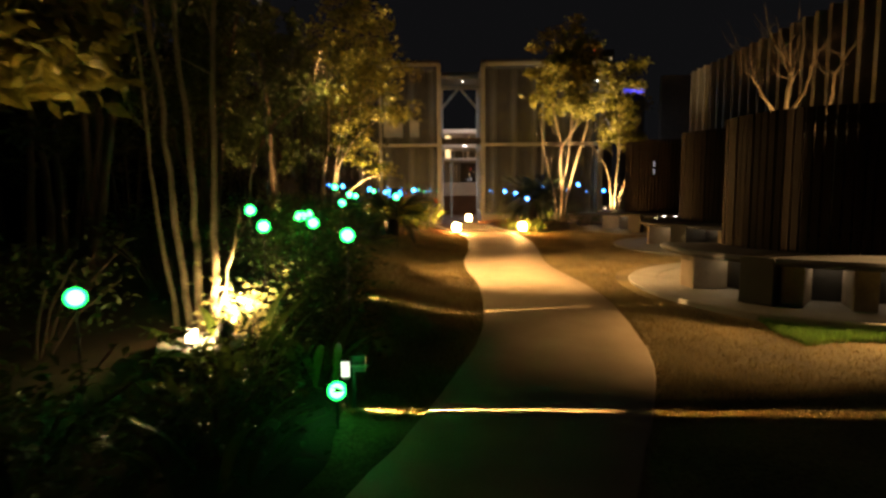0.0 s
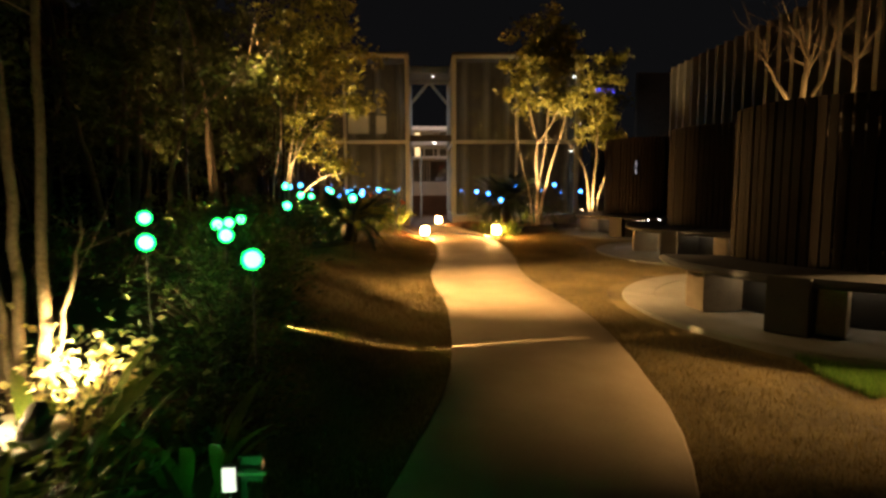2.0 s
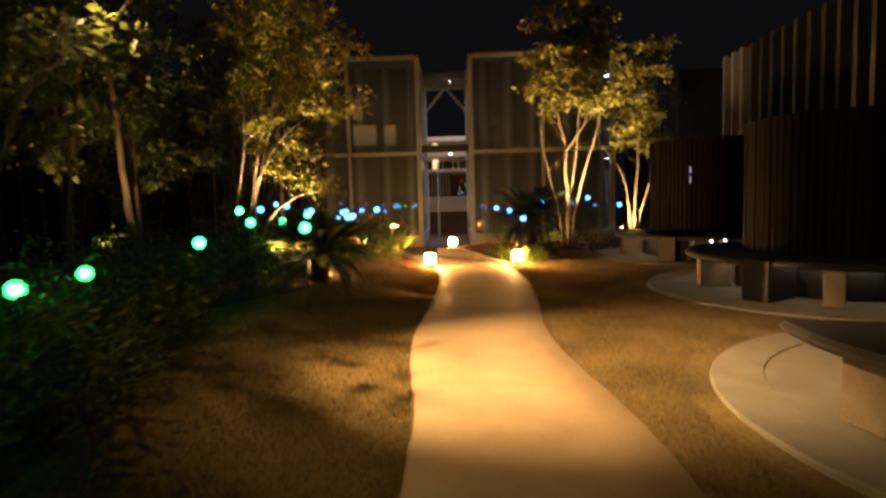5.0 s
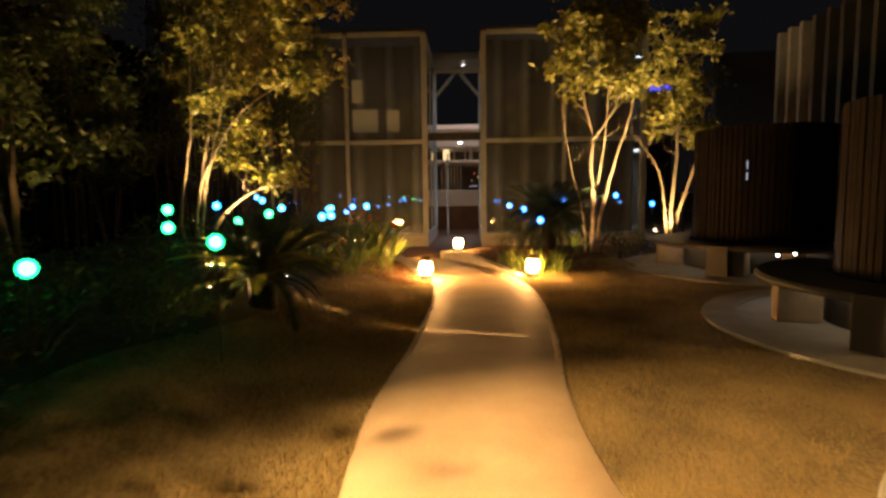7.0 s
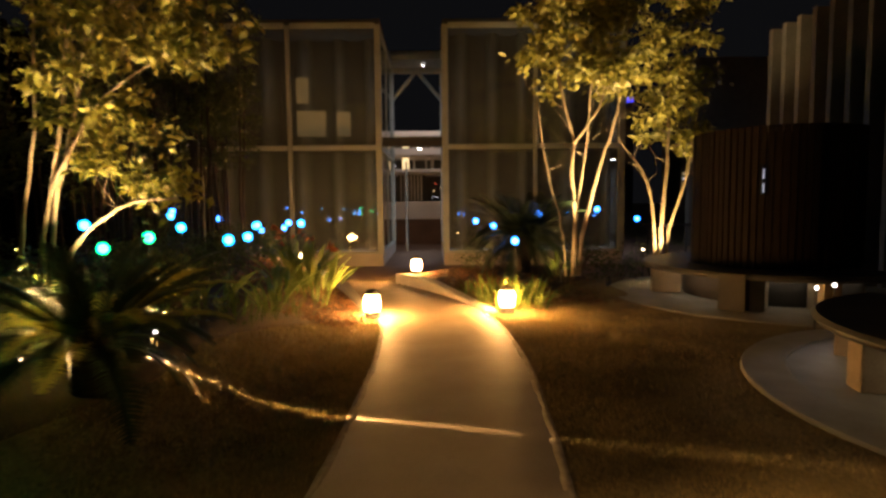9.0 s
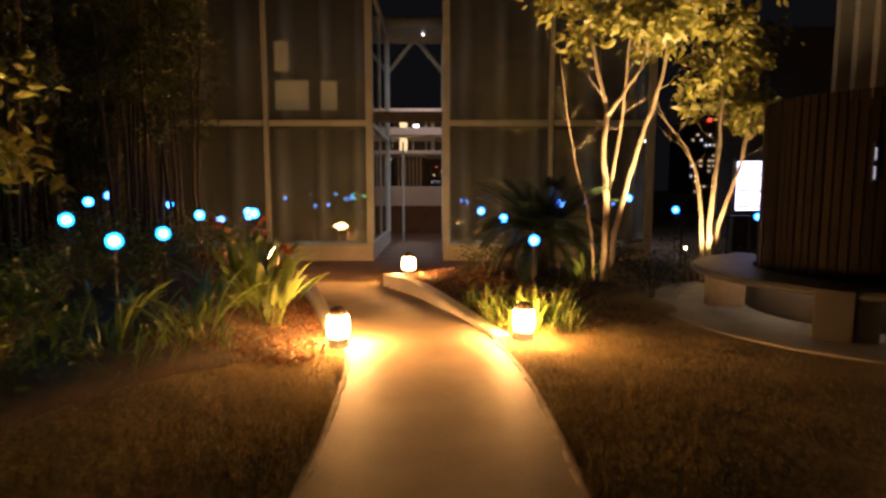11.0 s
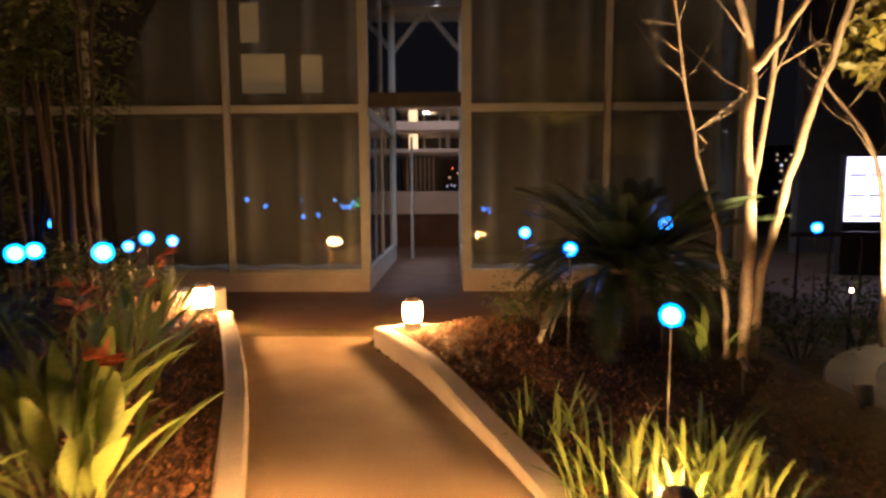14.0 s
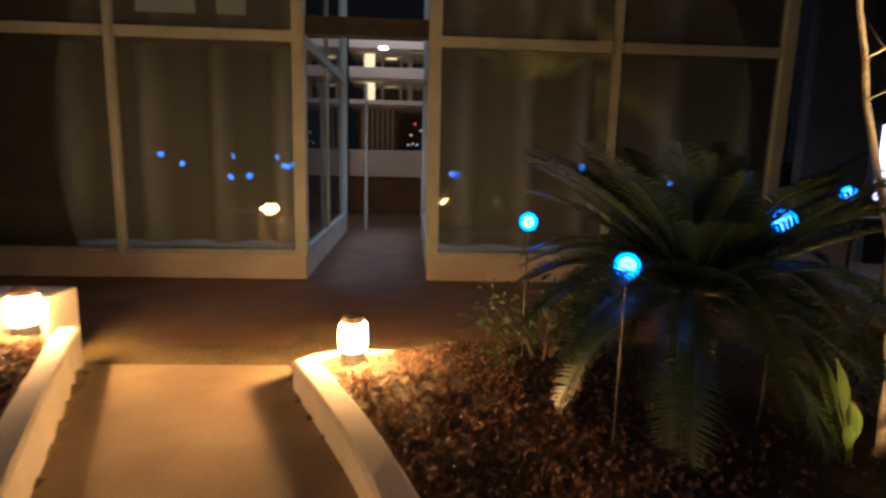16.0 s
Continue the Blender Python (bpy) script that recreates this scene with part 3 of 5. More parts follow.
for k, (x, y, w, h) in enumerate(((-26, 150, 16, 30), (-6, 170, 14, 24), (8, 160, 16, 20), (36, 150, 11, 42), (84, 150, 14, 18), (67, 150, 9, 24), (-48, 150, 20, 26))):
    tw = empty("city_tower", x, y, 0, "dark distant tower with scattered lit windows", "building", "city towers")
    part("body", boxed(-w / 2, w / 2, 0, 12, -30, h - 30 + 24), FARWALL, tw)
    for q in range(int(w / 1.1)):
        for s in range(16):
            wz = h - 8.5 - 1.25 * s
            if wz > -10 and city_rng.random() < 0.34:
                wx = -w / 2 + 0.5 + q * 1.05
                part("lit_window", boxed(wx, wx + city_rng.uniform(0.35, 0.8), -0.12, -0.02, wz, wz + 0.5), city_rng.choice((CITYWINDOW, CITYWINDOW, CITYWHITE)), tw)
    part("beacon", boxed(-0.4, 0.4, -0.5, -0.1, h - 6.4, h - 5.6), CITYRED, tw)
sg = empty("rooftop_sign", 26.5, 90, 15.6, "small blue lit rooftop sign far away", "sign")
for i in range(6):
    part("bar", boxed(i * 0.55, i * 0.55 + 0.38, 0, 0.1, 0.1 * (i % 2), 0.75), BLUESIGN, sg)
part("frame", boxed(-0.2, 3.3, 0.12, 0.3, -17, 0.9), FARWALL, sg)

# bright display board beside the building
board = empty("display_board", 8.86, 23.13, 0, "bright white lit display board with grey pictures", "display board")
part("body", boxed(-0.44, 0.44, 0.0, 0.16, 0.0, 2.26, bevel=0.02), DARKSTEEL, board)
part("face", boxed(-0.40, 0.40, -0.014, -0.002, 1.02, 2.2), SCREEN, board)
for i in range(3):
    for q in range(2):
        z = 1.09 + 0.38 * i
        part("picture", boxed(-0.35 + 0.37 * q, -0.03 + 0.37 * q, -0.02, -0.016, z, z + 0.045), FARBALC, board)
        part("picture", boxed(-0.35 + 0.37 * q, -0.20 + 0.37 * q + 0.1 * ((i + q) % 2), -0.02, -0.016, z + 0.075, z + 0.10), FARBALC, board)
tagged(obj("terrace_rail", boxed(5.9, 12, 20.4, 20.46, 0.95, 1.02, bevel=0.01), DARKSTEEL), "dark terrace handrail", "railing", kind="structure")
for i in range(14):
    tagged(obj("rail_post", boxed(6.0 + 0.45 * i, 6.03 + 0.45 * i, 20.41, 20.44, -0.02, 0.95), DARKSTEEL), "thin dark rail post", "railing", kind="structure")
# canopy downlight is an added source that brightens the terrace bands
dl = empty("ceiling_downlight", 0.75, 27.6, 6.3, "small downlight added under the canopy to light the terrace", "downlight")
part("lens", lathe(bmesh.new(), [(0, 0), (0.03, 0), (0.03, 0.02), (0, 0.02)], 14), WHITELENS, dl)
lamp("terrace_fill_beam", "SPOT", look((0.75, 27.6, 6.25), (0.75, 28.6, 0)), 210, (1.0, 0.82, 0.66), 0.08, 120, 0.8)
dl2 = empty("ceiling_downlight", 0.72, 22.2, 2.93, "small white downlight on the cross beam", "downlight")
part("lens", lathe(bmesh.new(), [(0, 0), (0.06, 0), (0.06, 0.02), (0, 0.02)], 14), WHITELENS, dl2)

# ---------------------------------------------------------------- fences with tall fins
def fin_wall(name, x, y0, y1, top, side, label, timber):
    w = tagged(obj(name, boxed(min(x, x + side * 0.2), max(x, x + side * 0.2), y0, y1, -0.3, top - 0.9), DARKWALL), label, "fence", kind="structure")
    me = None
    for y in spaced(y0 + 0.2, y1 - 0.1, 0.47):
        if me is None:
            first = part("fin", boxed(-0.14, 0.14, -0.06, 0.06, 0, top + 0.3, bevel=0.01), timber, w)
            me = first.data
            first.matrix_basis = pose(x - side * 0.16, y, -0.2)
        else:
            share("fin", me, w, pose(x - side * 0.16, y, -0.2))
    return w


fin_wall("wall_east", 8.5, -4, 19.6, 5.0, 1, "dark wall with tall pale vertical fins", FIN)
fin_wall("wall_west", -6.6, -4, 20.5, 4.7, -1, "dark wall with tall vertical fins behind the planting", SLAT)
tagged(obj("wall_north", boxed(9.9, 15, 27, 27.3, -0.1, 6.4), FARWALL), "plain grey wall beyond the fins", "wall", kind="structure")
tagged(obj("wall_south", boxed(-6.8, 8.7, -4.4, -4.1, -0.3, 3.5), DARKWALL), "plain dark garden wall", "wall", kind="structure")


# ---------------------------------------------------------------- round slatted screens with ring benches
def ring_into(bm, r0, r1, z0, z1, a0, a1, n, bev=0.02):
    prof = [(r0, z0), (r1 - bev, z0), (r1, z0 + bev), (r1, z1 - bev), (r1 - bev, z1), (r0, z1)]
    rows = []
    for i in range(n + 1):
        a = radians(a0 + (a1 - a0) * i / n)
        rows.append([bm.verts.new((r * math.cos(a), r * math.sin(a), z)) for r, z in prof])
    for p, q in zip(rows, rows[1:]):
        for k in range(len(prof)):
            j = (k + 1) % len(prof)
            bm.faces.new((p[k], q[k], q[j], p[j]))
    bm.faces.new(rows[0])
    bm.faces.new(list(reversed(rows[-1])))
    bmesh.ops.recalc_face_normals(bm, faces=bm.faces)
    return bm


for di, (cx, cy, top) in enumerate(DRUMS):
    g = path_z(cy)
    rim = 2.16 if di == 0 else 2.30
    bm = ring_into(bmesh.new(), 1.0, rim - 0.34, -0.2, 0.006, 95, 305, 60, 0.006)
    ring_into(bm, rim - 0.335, rim, -0.2, 0.011, 95, 305, 60, 0.012)
    pav = tagged(obj("paving_%d" % (di + 1), bm, PAVE), "pale concrete paving ring beneath the bench", "paving", kind="structure")
    pav.matrix_world = pose(cx, cy, g)
    # screen of upright slats on two hoops
    start = 166 if di == 0 else 105
    s = empty("slatted_screen", cx, cy, g, "round screen of dark upright timber slats", "screen", "slatted screens")
    h = top - g
    for z in (0.55, h - 0.15):
        part("hoop", ring_into(bmesh.new(), 0.99, 1.03, z, z + 0.06, 0, 359.9, 48, 0.004), DARKSTEEL, s)
    me = None
    for i in range(76):
        a = 2 * math.pi * i / 76
        m = Matrix.Rotation(a, 4, "Z") @ pose(1.055, 0, 0)
        if me is None:
            o = part("slat", boxed(-0.02, 0.02, -0.037, 0.037, 0.46, h, bevel=0.005), SLAT, s)
            me = o.data
            o.matrix_basis = m
        else:
            share("slat", me, s, m @ pose(0.004 * (i % 3), 0, 0.0, 0, 0, (i * 7 % 5) - 2))
    if di == 0:
        part("planter_soil", ring_into(bmesh.new(), 0.0, 0.98, 0.012, 0.35, 0, 359.9, 40, 0.01), SOIL, s)
    else:
        part("liner", ring_into(bmesh.new(), 0.93, 0.965, 0.02, h - 0.08, 0, 359.9, 48, 0.003), DARKWALL, s)
    # ring bench on stone legs
    b = empty("ring_bench", cx, cy, g, "curved dark stone-topped bench on blocks round a slatted screen", "bench", "ring benches")
    part("seat", ring_into(bmesh.new(), 1.12, 1.80, 0.40, 0.475, start, 300, 72, 0.03), SEAT, b, "smooth dark slab", smooth=False)
    part("apron", ring_into(bmesh.new(), 1.14, 1.20, 0.014, 0.398, start, 300, 60, 0.004), DARKSTONE, b)
    legs = ((186, 0), (220, 1), (229, 0), (249, 0), (270, 0), (286, 0)) if di == 0 else ((130, 0), (169, 0), (212, 1), (236, 0), (262, 0)) if di == 1 else ((125, 0), (168, 0), (226, 1), (234, 0), (262, 0))
    for a, dark in legs:
        wide = 0.16 if dark else 0.15 if a == 186 else 0.10
        bm = boxed(1.26, 1.66 if not dark else 1.815, -wide, wide, 0.014, 0.398 if not dark else 0.478, bevel=0.012)
        bmesh.ops.rotate(bm, verts=bm.verts, matrix=Matrix.Rotation(radians(a), 3, "Z"))
        part("block", bm, DARKSTONE if dark else STONE, b, "black box" if dark else "rough stone block")
    part("light_strip", ring_into(bmesh.new(), 1.30, 1.33, 0.372, 0.392, start + 4, 296, 60, 0.002), STRIP, b, "warm light strip beneath the seat")

# slot of white light on the far screen
sl = empty("slot_light", 5.33, 14.62, path_z(14.6) + 0.18, "narrow white slot light on the slatted screen", "wall lamp", rz=53)
part("back", boxed(-0.04, 0.04, 0.0, 0.02, 1.25, 1.62), DARKSTEEL, sl)
for z in (1.28, 1.46):
    part("tube", boxed(-0.012, 0.012, -0.014, -0.001, z, z + 0.12), SLOT, sl)



# ---------------------------------------------------------------- lamps that the garden has
def lantern(x, y, z, energy, label):
    e = empty("lantern", x, y, z, label, "lantern", "garden lanterns")
    part("base", lathe(bmesh.new(), [(0, 0), (0.092, 0), (0.096, 0.012), (0.088, 0.03), (0.084, 0.075), (0.07, 0.084), (0, 0.084)], 22), DARKSTEEL, e, smooth=False)
    part("globe", lathe(bmesh.new(), [(0.0, 0.085), (0.084, 0.085), (0.097, 0.105), (0.099, 0.19), (0.094, 0.262), (0.080, 0.278), (0, 0.279)], 24), LANTERN, e, "glowing amber glass", smooth=True)
    part("cap", lathe(bmesh.new(), [(0.0, 0.280), (0.074, 0.280), (0.078, 0.288), (0.070, 0.318), (0.048, 0.342), (0.02, 0.352), (0, 0.353)], 22), COBBLE, e, smooth=False)
    for k in range(4):
        a = math.pi / 4 + k * math.pi / 2
        part("bar", boxed(0.104 * math.cos(a) - 0.003, 0.104 * math.cos(a) + 0.003, 0.104 * math.sin(a) - 0.003, 0.104 * math.sin(a) + 0.003, 0.05, 0.285), DARKSTEEL, e)
    for k in range(6):
        a = k * math.pi / 3
        lm = lamp("lantern_light", "POINT", Matrix.Translation((x + 0.135 * math.cos(a), y + 0.135 * math.sin(a), z + 0.18)), energy / 6, WARM, 0.03)
    return e


lantern(0.33, 14.10, land(0.33, 14.1) + 0.01, 210, "small round lantern glowing amber beside the path")
lantern(0.74, 18.12, 0.20, 190, "small round lantern glowing amber on the kerb corner")
lantern(1.99, 14.33, land(1.99, 14.33) + 0.01, 240, "small round lantern glowing amber on the lawn edge")
lantern(-1.46, 18.2, 0.34, 130, "small round lantern glowing amber on the kerb end")


def orb(x, y, z, material, words, r=0.052):
    g = land(x, y)
    e = empty("orb_light", x, y, g, words + " glowing ball light on a thin stake", "garden light", "orb lights")
    hgt = z - g
    part("stake", lathe(bmesh.new(), [(0, -0.05), (0.006, -0.05), (0.006, hgt - r), (0.02, hgt - r + 0.004), (0.022, hgt - r * 0.86), (0, hgt - r * 0.86)], 8), DARKSTEEL, e)
    bm = bmesh.new()
    bmesh.ops.create_uvsphere(bm, u_segments=18, v_segments=12, radius=r * 0.82)
    bmesh.ops.translate(bm, verts=bm.verts, vec=(0, 0, hgt))
    core = part("core", bm, material, e, smooth=True)
    bm = bmesh.new()
    bmesh.ops.create_uvsphere(bm, u_segments=20, v_segments=14, radius=r * 1.07)
    bmesh.ops.translate(bm, verts=bm.verts, vec=(0, 0, hgt))
    part("globe", bm, SHELL[words], e, "frosted " + words + " globe", smooth=True)


for x, y, z in ((-0.41, 2.89, 0.23), (-1.62, 2.62, 0.80), (-0.50, 3.81, 1.0), (-1.27, 4.39, 1.03), (-1.65, 5.18, 1.13), (-1.02, 4.98, 1.02), (-1.38, 5.84, 1.04), (-1.47, 6.38, 1.02), (-1.60, 7.14, 1.01)):
    orb(x, y, z, ORB_GREEN, "green", 0.047)
for x, y, z in ((-1.42, 8.42, 1.11), (-0.68, 9.15, 1.19), (-1.65, 10.34, 1.22), (-2.08, 11.14, 1.36), (-1.90, 12.46, 1.17), (-1.52, 12.53, 1.26)):
    orb(x, y, z, ORB_TEAL, "teal")
for x, y, z in ((-2.48, 13.16, 1.36), (-2.82, 15.83, 1.40), (-1.79, 13.82, 1.30), (-0.98, 13.05, 1.20), (-1.08, 13.95, 1.18), (-1.52, 15.75, 1.25), (-1.79, 18.26, 1.11), (-1.38, 17.0, 1.24), (-0.82, 15.5, 1.28), (-1.66, 16.1, 1.23), (-2.17, 18.1, 1.07), (-2.99, 18.2, 1.30), (-3.6, 17.6, 1.45),
                (2.18, 14.97, 1.03), (2.86, 16.92, 1.35), (1.86, 17.89, 1.21), (2.07, 16.76, 1.16), (4.23, 18.28, 1.40), (5.12, 18.6, 1.20), (6.1, 17.9, 1.12)):
    if x < 0 and y < 16.2:
        orb(x, y, z, ORB_AZURE, "azure")
    else:
        orb(x, y, z, ORB_BLUE, "blue")


def spot(x, y, z, target, energy, cone, words, colour=AMBER, lens=LENS, r=0.05, stem=True, size=0.03, blend=0.6):
    e = empty("spotlight", x, y, z, words, "spotlight", "garden spotlights")
    m = look((0, 0, 0), Vector(target) - Vector((x, y, z)))
    bm = lathe(bmesh.new(), [(0, 0.10), (r * 0.7, 0.10), (r * 0.95, 0.07), (r, 0.0), (r, -0.03), (r * 0.88, -0.03), (r * 0.86, -0.005), (0, -0.005)], 16)
    bmesh.ops.transform(bm, matrix=m, verts=bm.verts)
    part("housing", bm, DARKSTEEL, e)
    bm = lathe(bmesh.new(), [(0, -0.008), (r * 0.84, -0.008), (r * 0.84, -0.012), (0, -0.012)], 16)
    bmesh.ops.transform(bm, matrix=m, verts=bm.verts)
    part("lens", bm, lens, e, "bright lens")
    if stem:
        part("stem", boxed(-0.008, 0.008, -0.008, 0.008, land(x, y) - z - 0.03, -r * 0.7), DARKSTEEL, e)
    d = (Vector(target) - Vector((x, y, z))).normalized()
    lamp("spot_beam", "SPOT", look(Vector((x, y, z)) + d * 0.04, target), energy, colour, size, cone, blend)
    return e


# ---------------------------------------------------------------- trees
def tree(name, x, y, stems, crowns, bark, leaf, label, seed, leaves=2600, size=0.11, wide=0.05, group=""):
    """A many-stemmed tree: stems are lists of points from the base; crowns are leaf clouds (x, y, z, radius, share)."""
    rg = random.Random(seed)
    z0 = land(x, y) - 0.05
    e = empty(name, x, y, z0, label, "tree", group)
    v, f = [], []
    tips = []
    for keys, r0 in stems:
        pts = curve_pts([Vector(k) for k in keys], 6)
        n = len(pts)
        wob = [p + Vector((rg.uniform(-1, 1), rg.uniform(-1, 1), 0)) * 0.012 for p in pts]
        tube_into(v, f, wob, [r0 * (1 - 0.72 * i / (n - 1)) for i in range(n)], 8)
        # side limbs and twigs
        for i in range(int(n * 0.6), n):
            for _ in range(2):
                if rg.random() < 0.5:
                    p = wob[i]
                    a = rg.uniform(0, 2 * math.pi)
                    ln = rg.uniform(0.3, 0.75)
                    d = Vector((math.cos(a), math.sin(a), rg.uniform(0.5, 1.4))).normalized()
                    q = p + d * ln * 0.5 + Vector((rg.uniform(-.08, .08), rg.uniform(-.08, .08), -0.03))
                    t = p + d * ln + Vector((rg.uniform(-.1, .1), rg.uniform(-.1, .1), 0.12))
                    rr = r0 * (1 - 0.72 * i / (n - 1)) * 0.27
                    tube_into(v, f, [p, q, t], [rr, rr * 0.7, rr * 0.3], 5)
                    tips += [q, t]
        tips.append(wob[-1])
    raw("trunk", v, f, bark, e, smooth=True)
    lv, lf = [], []
    for cxx, cyy, czz, cr, sh in crowns:
        c = Vector((cxx, cyy, czz))
        near = [t for t in tips if (t - c).length < cr * 1.3] or tips
        clumps = []
        for _ in range(max(8, int(sh * 60))):
            d = Vector((rg.gauss(0, 1), rg.gauss(0, 1), rg.gauss(0, 0.8))).normalized() * cr * rg.uniform(0.25, 1.0)
            p = c + d
            if rg.random() < 0.5:
                p = p.lerp(rg.choice(near), 0.6)
            clumps.append((p, rg.uniform(0.12, 0.28)))
        for _ in range(int(leaves * sh)):
            p, cr2 = rg.choice(clumps)
            q = p + Vector((rg.gauss(0, 1), rg.gauss(0, 1), rg.gauss(0, 0.8))) * cr2 * 0.46
            d = Vector((rg.uniform(-1, 1), rg.uniform(-1, 1), rg.uniform(-0.9, 0.5)))
            s = size * rg.uniform(0.6, 1.25)
            leaf_into(lv, lf, q, d, s, s * wide / size, rg)
    if lv:
        raw("crown", lv, lf, leaf, e)
    return e


def stem(rg, dx, dy, h, lean, kink=0.12):
    return [(dx, dy, 0), (dx + lean[0] * 0.25 + rg.uniform(-kink, kink) * 0.5, dy + lean[1] * 0.25, h * 0.3), (dx + lean[0] * 0.6 + rg.uniform(-kink, kink), dy + lean[1] * 0.6 + rg.uniform(-kink, kink), h * 0.65), (dx + lean[0], dy + lean[1], h)]


rg = random.Random(11)
# near multi-stem tree, lit at its foot
tree("garden_tree", -1.42, 3.55, [([(-0.12, 0.1, 0), (-0.22, 0.15, 1.0), (-0.34, 0.2, 2.2), (-0.5, 0.2, 3.6)], 0.027), ([(-0.02, 0, 0), (-0.06, 0.1, 1.0), (-0.16, 0.2, 2.3), (-0.2, 0.3, 4.0)], 0.028), ([(0.06, 0, 0), (0.1, 0.05, 0.9), (0.12, 0.1, 2.0), (0.2, 0.3, 3.8)], 0.028), ([(0.06, -0.02, 0), (0.16, 0.02, 0.45), (0.27, 0.05, 0.95)], 0.018), ([(-0.3, 0.3, 0), (-0.42, 0.3, 1.0), (-0.5, 0.3, 2.4)], 0.022)],
     [(-0.3, 0.2, 3.3, 1.2, 0.6), (0.5, 0.9, 3.0, 0.9, 0.4)], BARK, DARKLEAF, "slender many-stemmed tree with pale bark lit from below", 21, 2600, 0.10, 0.04)
# overhanging leafy bough behind the first tree
tree("garden_tree", -2.6, 2.6, [([(0, 0, 0), (0.05, 0, 0.9), (0.3, 0.1, 1.5), (0.7, 0.25, 2.0)], 0.045)], [(0.72, 0.25, 1.85, 0.42, 0.7), (0.2, 0.1, 2.2, 0.5, 0.3)], DARKBARK, LEAF, "broad-leaved tree overhanging the bed", 22, 800, 0.16, 0.08)
# dark trees that close the left side
for i, (x, y, h, lf_) in enumerate(((-3.3, 5.4, 4.0, DARKLEAF), (-3.2, 7.9, 4.2, DARKLEAF), (-3.6, 8.8, 4.6, DARKLEAF), (-2.9, 10.2, 4.1, DARKLEAF), (-4.4, 11.2, 4.6, DARKLEAF), (-4.6, 6.6, 4.4, DARKLEAF))):
    tree("garden_tree", x, y, [(stem(rg, rg.uniform(-.15, .15), rg.uniform(-.15, .15), h * 0.85, (rg.uniform(-.5, .5), rg.uniform(-.4, .4))), 0.05) for _ in range(3)],
         [(0, 0, h * 0.42, 0.95, 0.3), (0.1, 0, h * 0.66, 1.15, 0.4), (0, 0.2, h * 0.9, 0.85, 0.3)], DARKBARK, lf_, "dense dark-leaved tree behind the bed", 30 + i, 4200, 0.11, 0.05, "dark trees")
# leafy bough added in the floodlight's beam to dapple the lawn
tree("garden_tree", -2.45, 7.45, [([(0, 0, 0), (0.02, -0.03, 1.0), (0.25, -0.08, 1.6), (0.6, -0.15, 1.95), (0.95, -0.1, 2.1)], 0.03), ([(0.25, -0.08, 1.6), (0.6, -0.3, 1.85), (1.0, -0.55, 2.05)], 0.018)],
     [(0.9, -0.1, 2.05, 0.36, 0.55), (1.0, -0.55, 2.05, 0.25, 0.2), (0.4, 0.0, 1.7, 0.4, 0.35)], DARKBARK, DARKLEAF, "small dark tree added so its leafy bough dapples the floodlight", 27, 270, 0.10, 0.045)
# lit tree with pale stems
tree("garden_tree", -2.35, 12.4, [([(0, 0, 0), (-0.05, 0, 0.7), (0.12, 0.1, 1.9), (0.3, 0.1, 3.4), (0.35, 0.1, 4.3)], 0.03), ([(0.04, 0, 0), (0.02, 0.05, 0.9), (0.3, 0.1, 2.2), (0.55, 0.2, 3.6)], 0.03), ([(-0.12, 0, 0), (-0.3, 0.1, 0.9), (-0.1, 0.1, 2.0), (-0.15, 0.2, 3.7)], 0.028), ([(0.05, 0, 0.35), (0.35, -0.1, 0.85), (0.8, -0.15, 1.15), (1.25, -0.2, 1.2)], 0.03), ([(0.05, 0.02, 1.3), (0.45, 0, 1.95), (0.95, 0, 2.35), (1.5, 0.05, 2.55)], 0.018), ([(0.2, 0.1, 2.2), (0.6, 0.1, 2.9), (1.1, 0.1, 3.4)], 0.016)],
     [(0.45, 0, 2.0, 0.7, 0.3), (0.35, 0.1, 3.1, 0.95, 0.45), (0.25, 0.1, 4.1, 0.95, 0.45), (0.3, 0.1, 5.0, 0.8, 0.35), (0.9, 0.1, 1.5, 0.4, 0.12), (1.35, 0, 2.5, 0.5, 0.2), (1.2, 0.1, 3.4, 0.65, 0.25), (1.1, 0.1, 4.3, 0.6, 0.2)], BARK, LEAF, "slender pale-stemmed tree lit gold from below", 41, 2900, 0.13, 0.055)
# thin dark trees near the glass box
for i, (x, y, h) in enumerate(((-3.2, 14.6, 4.8), (-2.7, 16.6, 5.2), (-3.9, 16.2, 5.4), (-3.4, 18.0, 5.2), (-5.0, 14.0, 5.0), (-5.2, 17.2, 5.4), (-4.3, 18.3, 5.4), (-2.75, 18.0, 5.0))):
    tree("slender_tree", x, y, [(stem(rg, rg.uniform(-.3, .3), rg.uniform(-.3, .3), h * rg.uniform(0.8, 1), (rg.uniform(-.3, .3), rg.uniform(-.3, .3)), 0.05), 0.03) for _ in range(7)],
         [(0, 0, h * 0.4, 0.8, 0.25), (0, 0, h * 0.62, 0.95, 0.45), (0, 0, h * 0.85, 0.9, 0.5)], PALMBARK, DARKLEAF, "clump of slender dark stems with sparse leaves", 50 + i, 4600, 0.10, 0.035, "slender trees")
